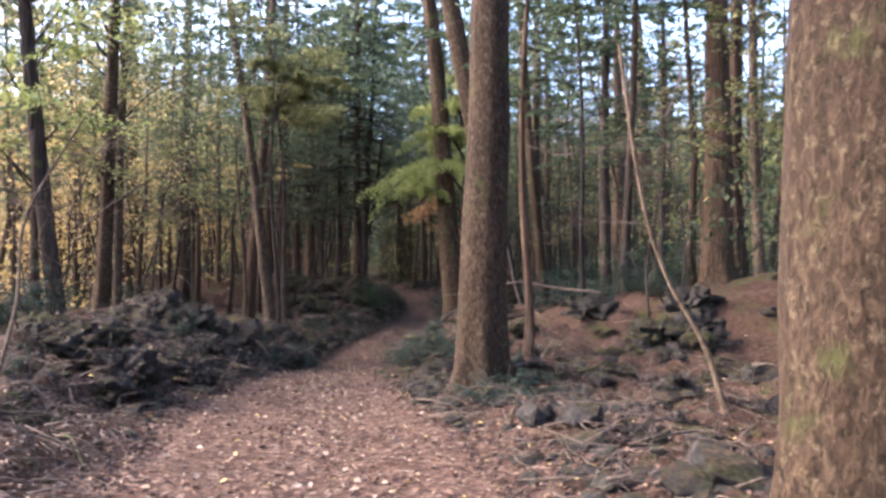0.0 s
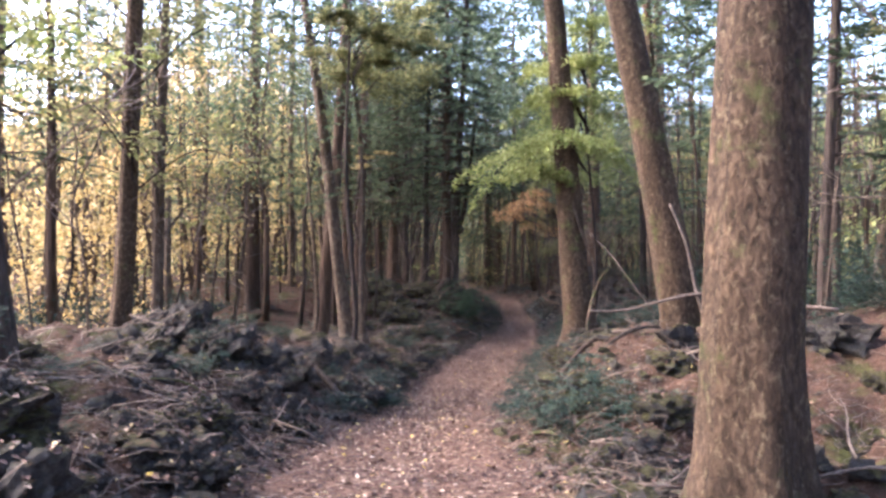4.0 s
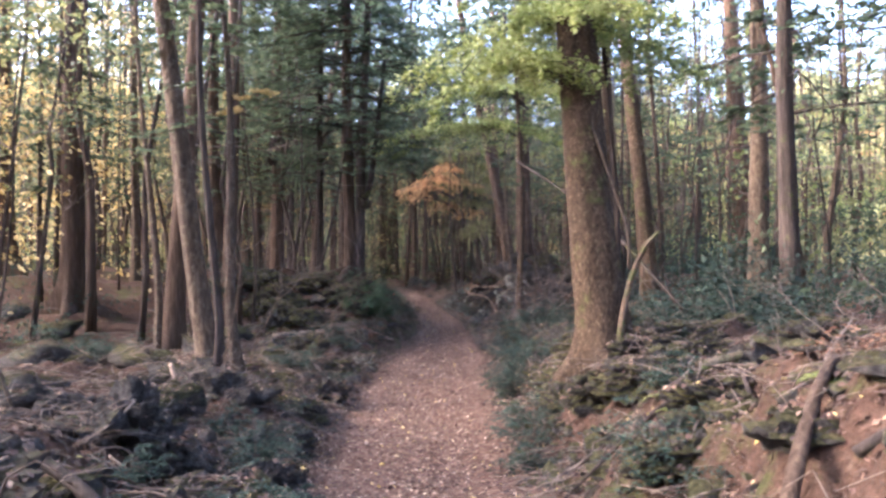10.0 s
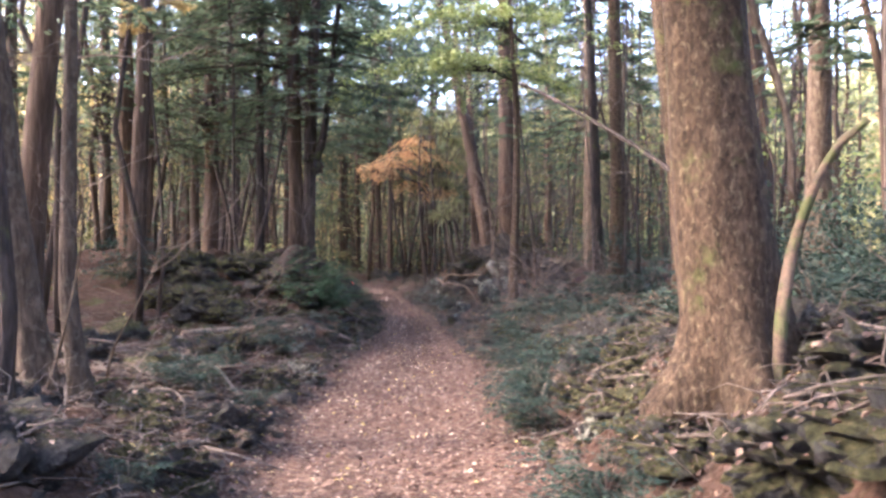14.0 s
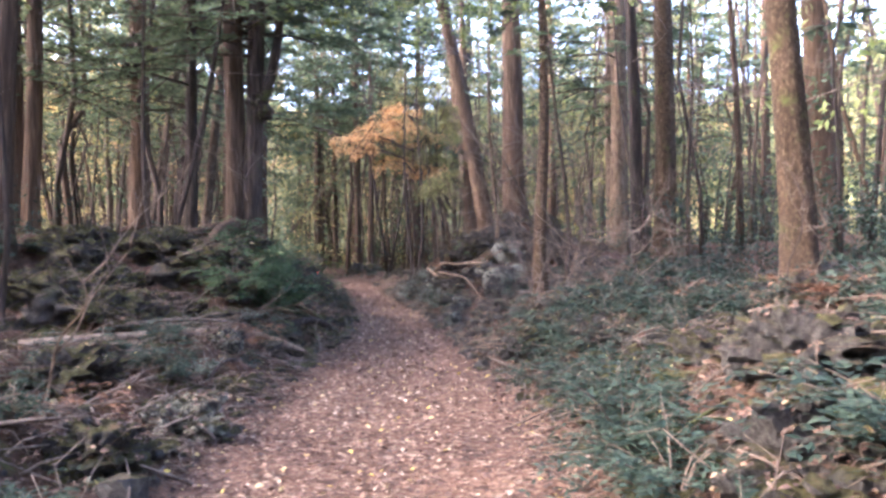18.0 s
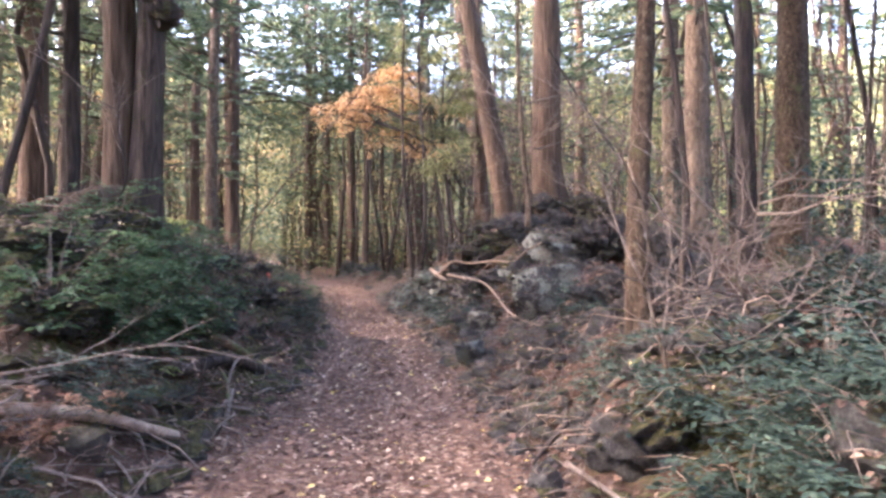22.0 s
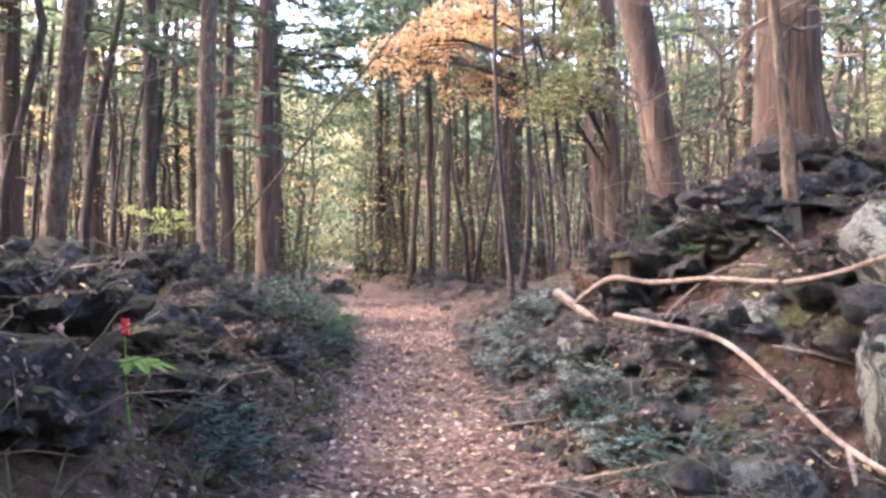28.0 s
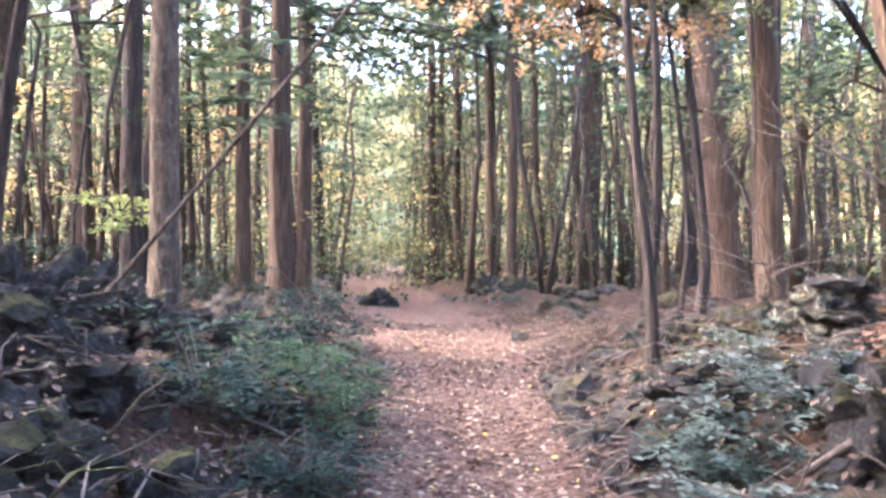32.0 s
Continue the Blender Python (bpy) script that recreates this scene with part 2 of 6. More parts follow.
# a darker ramp of leaf browns, used on the banks
BANK_LITTER = litter_leaf("bank_leaves", [(0, (0.024, 0.014, 0.01)), (0.5, (0.064, 0.034, 0.022)), (0.85, (0.12, 0.067, 0.043)), (0.97, (0.27, 0.175, 0.115)), (1, (0.5, 0.38, 0.1))])
ROCK = lava("black_lava", 0.13, 0)
MOSSY = lava("mossy_lava", 0.36, 0, 1.1)
MOSS = lava("thick_moss", 0.8, 0, 1.6)
MOSSGROWN = lava("moss_grown_lava", 0.46, 0, 1.35)
LICHEN = lava("lichen_lava", 0.16, 0.05)
BOULDER = lava("lichen_boulder", 0.12, 0.075, 1.0, 1.7)
GROUND = earth()
STICK = wood("dead_wood", (0.055, 0.04, 0.031), (0.175, 0.13, 0.10))
PALE = wood("barkless_wood", (0.12, 0.08, 0.055), (0.29, 0.205, 0.145))
ROOT = wood("root_wood", (0.045, 0.03, 0.02), (0.14, 0.092, 0.06), 0.14)


# ---- makers ----
def mesh(name, verts, faces, material, smooth=True):
    me = bpy.data.meshes.new(name)
    v = np.asarray(verts, dtype=np.float32).reshape(-1, 3)
    me.vertices.add(len(v))
    me.vertices.foreach_set("co", v.ravel())
    if isinstance(faces, np.ndarray):
        k = faces.shape[1]
        loops, starts = faces.ravel(), np.arange(0, faces.size, k)
        totals = np.full(len(faces), k)
    else:
        loops = np.array([i for f in faces for i in f])
        totals = np.array([len(f) for f in faces])
        starts = np.concatenate(([0], np.cumsum(totals)[:-1]))
    me.loops.add(len(loops))
    me.loops.foreach_set("vertex_index", loops.astype(np.int32))
    me.polygons.add(len(starts))
    me.polygons.foreach_set("loop_start", starts.astype(np.int32))
    me.polygons.foreach_set("loop_total", totals.astype(np.int32))
    me.polygons.foreach_set("use_smooth", np.full(len(starts), smooth))
    me.update(calc_edges=True)
    me.materials.append(material)
    return me


def part(name, data, parent, label="", place=None):
    ob = new(name, data)
    ob.parent = parent
    if place is not None:
        ob.matrix_local = place
    return tagged(ob, label)


def smooth01(a, b, v):
    s = np.clip((v - a) / (b - a), 0, 1)
    return s * s * (3 - 2 * s)


def tube(points, radii, sides=8, wobble=0.0, seed=0.0, lobes=None):
    """Vertices and faces of a closed, tapering limb along the points."""
    pts = [Vector(p) for p in points]
    verts, faces = [], []
    side = Vector((1, 0, 0.01))
    for i, p in enumerate(pts):
        d = (pts[min(i + 1, len(pts) - 1)] - pts[max(i - 1, 0)]).normalized()
        u = (side - d * side.dot(d)).normalized()
        w = d.cross(u)
        side = u
        for k in range(sides):
            a = 2 * math.pi * k / sides
            r = radii[i]
            if wobble:
                r *= 1 + wobble * noise.noise((3 * math.cos(a) + seed, 3 * math.sin(a), p.z * 1.3 + p.x + p.y + seed))
            if lobes:
                r *= 1 + lobes(a, p.z)
            verts.append(p + (u * math.cos(a) + w * math.sin(a)) * r)
    n = len(pts)
    for i in range(n - 1):
        for k in range(sides):
            j = (k + 1) % sides
            faces.append((i * sides + k, i * sides + j, (i + 1) * sides + j, (i + 1) * sides + k))
    faces.append(tuple(range(sides))[::-1])
    faces.append(tuple((n - 1) * sides + k for k in range(sides)))
    return verts, faces


def spline(ctrl, steps=6):
    """A smooth line through the control points."""
    c = [Vector(p) for p in ctrl]
    c = [c[0] * 2 - c[1]] + c + [c[-1] * 2 - c[-2]]
    out = []
    for i in range(1, len(c) - 2):
        for s in range(steps):
            t = s / steps
            out.append(0.5 * (2 * c[i] + (c[i + 1] - c[i - 1]) * t + (2 * c[i - 1] - 5 * c[i] + 4 * c[i + 1] - c[i + 2]) * t * t + (3 * c[i] - c[i - 1] - 3 * c[i + 1] + c[i + 2]) * t ** 3))
    return out + [c[-2]]


def leaves(pos, axis, length, width, fold=0.25, gen=None, tumble=0.35):
    """Folded leaf blades, one quad each; arrays of n."""
    gen = gen or rng
    n = len(pos)
    axis = axis / np.maximum(np.linalg.norm(axis, axis=1, keepdims=True), 1e-6)
    up = gen.normal(0, tumble, (n, 3)) + np.array([0, 0, 1.0])
    side = np.cross(axis, up)
    side /= np.maximum(np.linalg.norm(side, axis=1, keepdims=True), 1e-6)
    nor = np.cross(side, axis)
    length, width = np.broadcast_to(length, n)[:, None], np.broadcast_to(width, n)[:, None]
    mid = pos + axis * length * 0.45
    v = np.stack([pos, mid + side * width / 2 + nor * width * fold, pos + axis * length, mid - side * width / 2 + nor * width * fold], axis=1)
    return v.reshape(-1, 3), np.arange(4 * n).reshape(n, 4)


# ---- the ground ----
LINE = [(-8, 0.2), (0, -0.1), (5.8, -1.0), (9, -1.65), (13, -2.05), (18, -2.15), (22, -1.88), (25, -1.75), (28, -1.45), (31, -1.25), (33, -1.1), (36, -1.05), (40, -1.25), (44, -1.6), (48, -1.95), (52, -2.6), (56, -3.7), (64, -5.4), (80, -9)]
HALF = [(-8, 1.3), (6, 1.4), (9, 1.3), (12, 1.05), (13.5, 0.95), (18, 1.02), (21, 1.2), (25, 1.3), (29, 1.25), (31, 1.0), (33, 0.85), (36, 0.75), (39, 0.68), (43, 0.74), (46, 0.95), (49, 1.35), (54, 1.3), (64, 1.2)]
LEFT = [(-8, 0.25), (3, 0.3), (6, 0.4), (8.3, 0.45), (11, 0.6), (13.7, 0.95), (16, 0.75), (19, 0.5), (21.6, 0.6), (24, 0.45), (27, 0.35), (29.5, 0.45), (31.5, 0.8), (33, 1.35), (35, 1.6), (36.7, 1.3), (38.5, 0.9), (40.5, 0.75), (42.5, 0.5), (45, 0.4), (50, 0.25), (60, 0.15)]
RIGHT = [(-8, 0.3), (3, 0.2), (8, 0.08), (11, 0.15), (13.5, 0.85), (15, 1.05), (17.5, 0.95), (20.5, 0.95), (23, 0.75), (26, 0.55), (29, 0.65), (32, 0.65), (34.5, 0.8), (36.5, 1.1), (38.5, 1.1), (40.5, 1.0), (43, 0.75), (46, 0.4), (50, 0.2), (60, 0.15)]
FALL = [(-8, 0.25), (0, 0.0), (4, -0.06), (8, -0.3), (13, -0.8), (16.4, -1.25), (19, -1.53), (24, -1.72), (29, -1.81), (34, -1.76), (38, -1.71), (60, -1.7), (400, -1.7)]


def along(table, y):
    a = np.array(table)
    return np.interp(y, a[:, 0], a[:, 1])


def lateral(x, y):
    return x - along(LINE, y)


def plain_height(x, y):
    u = lateral(x, y)
    h = along(HALF, y)
    w = np.abs(u)
    bank = np.where(u < 0, along(LEFT, y), along(RIGHT, y))
    rise = bank * smooth01(h * 0.85, 2.7, w)
    far = np.where(u < 0, 0.05, np.interp(y, [10, 14, 25, 34, 46], [0.06, 0.14, 0.12, 0.06, 0.0]))
    rise = rise + far * np.clip(w - 2.7, 0, 8)
    rise = rise + 1.0 * np.exp(-((x - 2.5) ** 2 + (y - 40.1) ** 2) / 1.8)
    rise = rise - 0.65 * np.exp(-((x - 1.15) ** 2 / 0.5 + (y - 35.9) ** 2 / 1.6))
    return along(FALL, y) + rise - 0.05 * smooth01(h, 0, w) + 0.05


def lumps(x, y, wild):
    n = noise.noise
    rough = n((x * 0.8, y * 0.8, 0)) * 0.24 + n((x * 2.1, y * 2.1, 4)) * 0.22 + n((x * 5, y * 5, 8)) * 0.12
    return wild * rough + n((x * 1.7, y * 1.7, 2)) * 0.02 + n((x * 7, y * 7, 5)) * 0.008


def ground_z(x, y):
    wild = float(smooth01(along(HALF, y) * 0.8, along(HALF, y) + 0.9, abs(lateral(x, y))))
    return float(plain_height(x, y)) + lumps(x, y, wild)


def graded(a, b, fine, grow, limit_low, limit_high):
    mids = list(np.arange(a, b, fine))
    s, v, up = fine, b, []
    while v < limit_high:
        up.append(v)
        s *= grow
        v += s
    s, v, down = fine, a, []
    while v > limit_low:
        s *= grow
        v -= s
        down.append(v)
    return np.array(down[::-1] + mids + up)


def build_ground():
    us, ys = graded(-5.0, 4.5, 0.1, 1.12, -420, 420), graded(2.5, 52, 0.12, 1.1, -420, 520)
    gy = np.repeat(ys, len(us))
    gu = np.tile(us, len(ys))
    gx = along(LINE, gy) + gu
    hw = along(HALF, gy)
    base, wild = plain_height(gx, gy), smooth01(hw * 0.8, hw + 0.9, np.abs(gu))
    gz = [b + lumps(x, y, w) for x, y, b, w in zip(gx.tolist(), gy.tolist(), base.tolist(), wild.tolist())]
    edge = hw * (1 + 0.22 * np.array([noise.noise((x * 0.9, y * 0.9, 20)) for x, y in zip(gx.tolist(), gy.tolist())]))
    trod = 1 - smooth01(edge * 0.9, edge * 1.2 + 0.1, np.abs(gu))
    verts = np.stack([gx, gy, np.array(gz)], axis=1)
    nu, ny = len(us), len(ys)
    i = (np.arange(ny - 1)[:, None] * nu + np.arange(nu - 1)[None, :]).ravel()
    me = mesh("ground", verts, np.stack([i, i + 1, i + nu + 1, i + nu], axis=1), GROUND)
    me.attributes.new("trodden", "FLOAT", "POINT").data.foreach_set("value", trod.astype(np.float32))
    return tagged(new("ground", me), "forest floor of brown leaf litter and moss with a trodden path", "ground", "", "structure")


build_ground()


# ---- crowns, shared between trees of a kind ----
def needle_crown(seed, low, high, reach, limbs, twigs, blade, spread=0.5):
    """Whorls of drooping limbs with flat sprays; leaf mesh and limb mesh."""
    g = np.random.default_rng(seed)
    pos, axis, wood_v, wood_f = [], [], [], []
    for i in range(limbs):
        f = (i + g.random()) / limbs
        z = low + (high - low) * f
        a = g.uniform(0, 2 * math.pi)
        ln = reach * (0.35 + 0.65 * (1 - f) ** 0.7) * g.uniform(0.6, 1.1)
        d = np.array([math.cos(a), math.sin(a), 0])
        s = np.array([-d[1], d[0], 0])
        droop, lift = g.uniform(0.08, 0.24), g.uniform(-0.1, 0.3)
        ts = np.linspace(0, 1, 4)
        line = [d * ln * t + np.array([0, 0, z + lift * ln * t - droop * ln * t * t * 2]) for t in ts]
        v, fc = tube(line, [0.028 * (1 - 0.8 * t) * (0.5 + ln / 4) for t in ts], 3)
        wood_f += [tuple(k + len(wood_v) for k in q) for q in fc]
        wood_v += v
        for _ in range(twigs):
            t = g.uniform(0.25, 1.0)
            p = d * ln * t + np.array([0, 0, z + lift * ln * t - droop * ln * t * t * 2])
            way = d * g.uniform(0.3, 1) + s * g.choice([-1, 1]) * g.uniform(0.2, 1)
            way /= np.linalg.norm(way)
            tl = spread * ln * 0.45 * (1.15 - 0.6 * t) * g.uniform(0.6, 1.2) + 0.1
            q = np.linspace(0.1, 1, 5)[:, None] * tl
            pts = p + way * q + np.array([0, 0, -0.25]) * q * q + g.normal(0, 0.02, (5, 3))
            for sgn in (-1, 1):
                pos.append(pts)
                cr = np.cross(way, [0, 0, 1]) * sgn
                axis.append(np.tile(way * 0.75 + cr * 0.8 + np.array([0, 0, -0.15]), (5, 1)) + g.normal(0, 0.15, (5, 3)))
    pos, axis = np.concatenate(pos), np.concatenate(axis)
    n = len(pos)
    lv = leaves(pos, axis, blade * g.uniform(0.6, 1.2, n), blade * 0.34 * g.uniform(0.7, 1.2, n), 0.1, g)
    return lv, (wood_v, wood_f)


def tier_crown(seed, low, high, reach, boughs, count, blade, flat=0.10, lop=(0, 0)):
    """Broad flat layers of small leaves on arching boughs."""
    g = np.random.default_rng(seed)
    pos, wood_v, wood_f = [], [], []
    per = count // boughs
    for i in range(boughs):
        z = low + (high - low) * (i + g.random()) / boughs
        a = g.uniform(0, 2 * math.pi)
        ln = reach * g.uniform(0.55, 1.05)
        end = np.array([math.cos(a) * ln + lop[0], math.sin(a) * ln + lop[1], g.uniform(-0.25, 0.25) * ln])
        ctrl = [np.array([0, 0, z - 0.5 * ln * 0.5]), np.array([0, 0, z]) + end * 0.45 + np.array([0, 0, 0.12 * ln]), np.array([0, 0, z]) + end]
        line = spline(ctrl, 5)
        v, fc = tube(line, np.linspace(0.022, 0.005, len(line)), 3)
        wood_f += [tuple(k + len(wood_v) for k in q) for q in fc]
        wood_v += v
        pads = 9
        for k in range(pads):
            t = g.uniform(0.35, 1.0)
            c = np.array([0, 0, z]) + end * t + np.array([0, 0, 0.1 * ln * (1 - t)]) + g.normal(0, 0.16 * ln, 3) * np.array([1, 1, 0.25])
            m = per // pads
            th0, tilt = g.uniform(0, 6.3), g.uniform(-0.3, 0.3)
            r = np.sqrt(g.random(m)) * ln * g.uniform(0.10, 0.24)
            th = g.uniform(0, 2 * math.pi, m)
            p = c + np.stack([r * np.cos(th), r * np.sin(th), g.normal(0, flat * ln * 0.28, m) - 0.2 * r * r / ln + tilt * r * np.cos(th - th0)], axis=1)
            pos.append(p)
    pos = np.concatenate(pos)
    n = len(pos)
    axis = np.stack([g.normal(0, 1, n), g.normal(0, 1, n), g.normal(-0.25, 0.3, n)], axis=1)
    return leaves(pos, axis, blade * g.uniform(0.6, 1.2, n), blade * 0.72 * g.uniform(0.7, 1.2, n), 0.2, g), (wood_v, wood_f)


def dome_crown(seed, layers, lift, blade):
    """Drooping layers, each of feathered boughs spread like the ribs of an umbrella."""
    g = np.random.default_rng(seed)
    pos, wood_v, wood_f = [], [], []
    for cx, cy, z, reach, droop, boughs, count in layers:
        for i in range(boughs):
            a = 2 * math.pi * (i + g.uniform(-0.35, 0.35)) / boughs
            ln = reach * g.uniform(0.6, 1.1)
            d = np.array([math.cos(a), math.sin(a), 0])
            s = np.array([-d[1], d[0], 0])
            sag, hub = droop * (ln / reach) ** 2 * g.uniform(0.7, 1.2), np.array([cx, cy, z + lift + g.normal(0, 0.08)])
            line = [hub + d * ln * t - np.array([0, 0, sag * t * t]) for t in np.linspace(0, 1, 7)]
            v, fc = tube([np.array([0, 0, z + lift - 0.7]), hub * 0.6 + np.array([0, 0, 0.4 * (z + lift) - 0.15])] + line, np.linspace(0.012 * min(reach, 1.35), 0.003, 9), 4)
            wood_f += [tuple(k + len(wood_v) for k in q) for q in fc]
            wood_v += v
            m = count // boughs
            t = g.random(m) ** 0.8
            wide = ln * 0.26 * np.sin(np.clip(t * 1.05 + 0.08, 0, 1) * math.pi) ** 0.6
            off = g.uniform(-1, 1, m) * wide
            p = hub + d * (ln * t)[:, None] + s * off[:, None]
            p[:, 2] += -sag * t * t - 0.25 * np.abs(off) * off / ln + g.normal(0, 0.025, m) + 0.05 * np.round(g.normal(0, 1.2, m))
            pos.append(p)
    pos = np.concatenate(pos)
    n = len(pos)
    axis = np.stack([g.normal(0, 1, n), g.normal(0, 1, n), g.normal(-0.3, 0.25, n)], axis=1)
    return leaves(pos, axis, blade * g.uniform(0.6, 1.2, n), blade * 0.72 * g.uniform(0.7, 1.2, n), 0.2, g), (wood_v, wood_f)


def crown_set(name, made, leaf_mat, twig_mat):
    (lv, lf), (wv, wf) = made
    return mesh(name, lv, lf, leaf_mat, False), mesh(name + "_limbs", wv, wf, twig_mat)


CROWNS = {
    "needle": [crown_set("needle_crown", needle_crown(10 + i, 2.9 + 0.5 * i, 13, 2.8, 84, 10, 0.19), NEEDLE, BARK["dark"]) for i in range(3)],
    "dense": [crown_set("dense_crown", needle_crown(15, 3.8, 13.5, 3.5, 115, 13, 0.21), NEEDLE, BARK["dark"])],
    "far": [crown_set("far_crown", needle_crown(20 + i, 3.2 + 0.6 * i, 14, 2.9, 36, 5, 0.32), NEEDLE, BARK["dark"]) for i in range(3)],
    "high": [crown_set("high_crown", needle_crown(30 + i, 7.5, 15, 3.0, 22, 5, 0.34), NEEDLE, BARK["dark"]) for i in range(2)],
    "green": [crown_set("maple_crown", tier_crown(40 + i, 2.2, 7, 2.2, 15, 2600, 0.11), GREEN, BARK["dark"]) for i in range(2)],
    "olive": [crown_set("olive_crown", tier_crown(45 + i, 2.6, 9, 2.6, 22, 2200, 0.14), OLIVE, BARK["dark"]) for i in range(2)],
    "yellow": [crown_set("yellow_crown", tier_crown(50 + i, 1.8, 9, 2.8, 24, 2200, 0.15), YELLOW, BARK["dark"]) for i in range(2)],
    "orange": [crown_set("orange_crown", tier_crown(60 + i, 2.5, 8, 2.4, 18, 2000, 0.14), ORANGE, BARK["dark"]) for i in range(2)],
}


def dead_limb(seed, ln):
    g = random.Random(seed)
    line, p, d = [], Vector((0, 0, 0)), Vector((1, 0, g.uniform(-0.1, 0.35)))
    verts, faces = [], []

    def run(p, d, ln, r, depth):
        pts = [p.copy()]
        for _ in range(5):
            d = (d + Vector((g.uniform(-0.3, 0.3), g.uniform(-0.35, 0.35), g.uniform(-0.25, 0.3)))).normalized()
            p = p + d * ln / 5
            pts.append(p.copy())
        v, f = tube(pts, [r * (1 - 0.16 * i) for i in range(6)], 4 if depth else 3)
        faces.extend(tuple(k + len(verts) for k in q) for q in f)
        verts.extend(v)
        if depth:
            for k in (2, 3, 4, 4):
                run(pts[k], (d + Vector((g.uniform(-0.5, 0.5), g.uniform(-1, 1), g.uniform(-0.4, 0.6)))).normalized(), ln * g.uniform(0.3, 0.6), r * 0.5, depth - 1)

    run(p, d, ln, 0.008 * ln + 0.004, 2)
    return mesh("dead_limb", verts, faces, STICK)


BARE_BOUGHS = [dead_limb(i, 1.0 + 0.35 * i) for i in range(5)]


def trunk_mesh(dia, height, kind, lean=(0, 0), flare=0.6, sides=14, rings=22, bend=0.03, seed=0.0, visible=7.0):
    """A tapering stem: rings close together low down, where it is seen; spreading foot."""
    r0 = dia / 2
    zs = np.concatenate([np.linspace(-0.45, 1.0, rings // 2), np.linspace(1.0, height, rings - rings // 2 + 1)[1:]])
    pts = [Vector((lean[0] * z + bend * math.sin(z * 0.7 + seed) * min(1, max(0, z)), lean[1] * z + bend * math.cos(z * 0.6 + seed * 2), z)) for z in zs]
    radii = [r0 * (1 - 0.62 * max(0, z) / height) * (1 + flare * math.exp(-max(z + 0.1, 0) / 0.38)) for z in zs]
    k = 3 + int(seed * 7) % 3

    def lobes(a, z):
        low = math.exp(-max(z + 0.1, 0) / 0.4)
        return low * flare * 0.55 * math.sin(k * a + seed * 5) + 0.05 * math.sin(7 * a + seed) + 0.03 * math.sin(13 * a + z * 2)

    v, f = tube(pts, radii, sides, 0.10, seed, lobes)
    return mesh("trunk", v, f, BARK[kind])


TREE_NO = [0]


def tree(x, y, dia, kind="cedar", crown="high", lean=(0, 0), height=14.0, flare=0.6, label="", fine=True, limbs=3, bend=0.03, base=None, grow=1.0, limb_low=1.8):
    TREE_NO[0] += 1
    g = random.Random(TREE_NO[0] * 17 + 3)
    z = ground_z(x, y) if base is None else base
    ob = new("tree")
    ob.location = (x, y, z)
    words = {"cedar": "tall cedar with reddish fibrous bark", "fir": "thick fir trunk with scaly lichen-flecked brown bark", "beech": "pale smooth-barked forest tree", "dark": "dark-barked forest tree", "mossy": "forest tree with a mossy trunk foot"}[kind]
    tagged(ob, label or words + (" and high needle crown" if crown in ("high", "needle", "far", "dense") else " and leafy crown"), "tree", "forest trees")
    part("trunk", trunk_mesh(dia, height, kind, lean, flare, 18 if fine else 9, 26 if fine else 11, bend, g.uniform(0, 6)), ob)
    if crown:
        s = height / 14.0 * g.uniform(0.92, 1.08) * grow
        leafy, twig = g.choice(CROWNS[crown])
        turn = pose(lean[0] * 4, lean[1] * 4, 0, 0, 0, g.uniform(0, 360)) @ Matrix.Scale(s, 4)
        c = part("crown", leafy, ob, "", turn)
        part("branchwork", twig, c)
    for i in range(limbs):
        h = g.uniform(limb_low, limb_low + 3.2)
        m = pose(lean[0] * h, lean[1] * h, h, g.uniform(-20, 20), g.uniform(-25, 10), g.uniform(0, 360)) @ Matrix.Scale(g.uniform(0.6, 1.2), 4)
        part("branch", g.choice(BARE_BOUGHS), ob, "bare dead branch", m)
    return ob


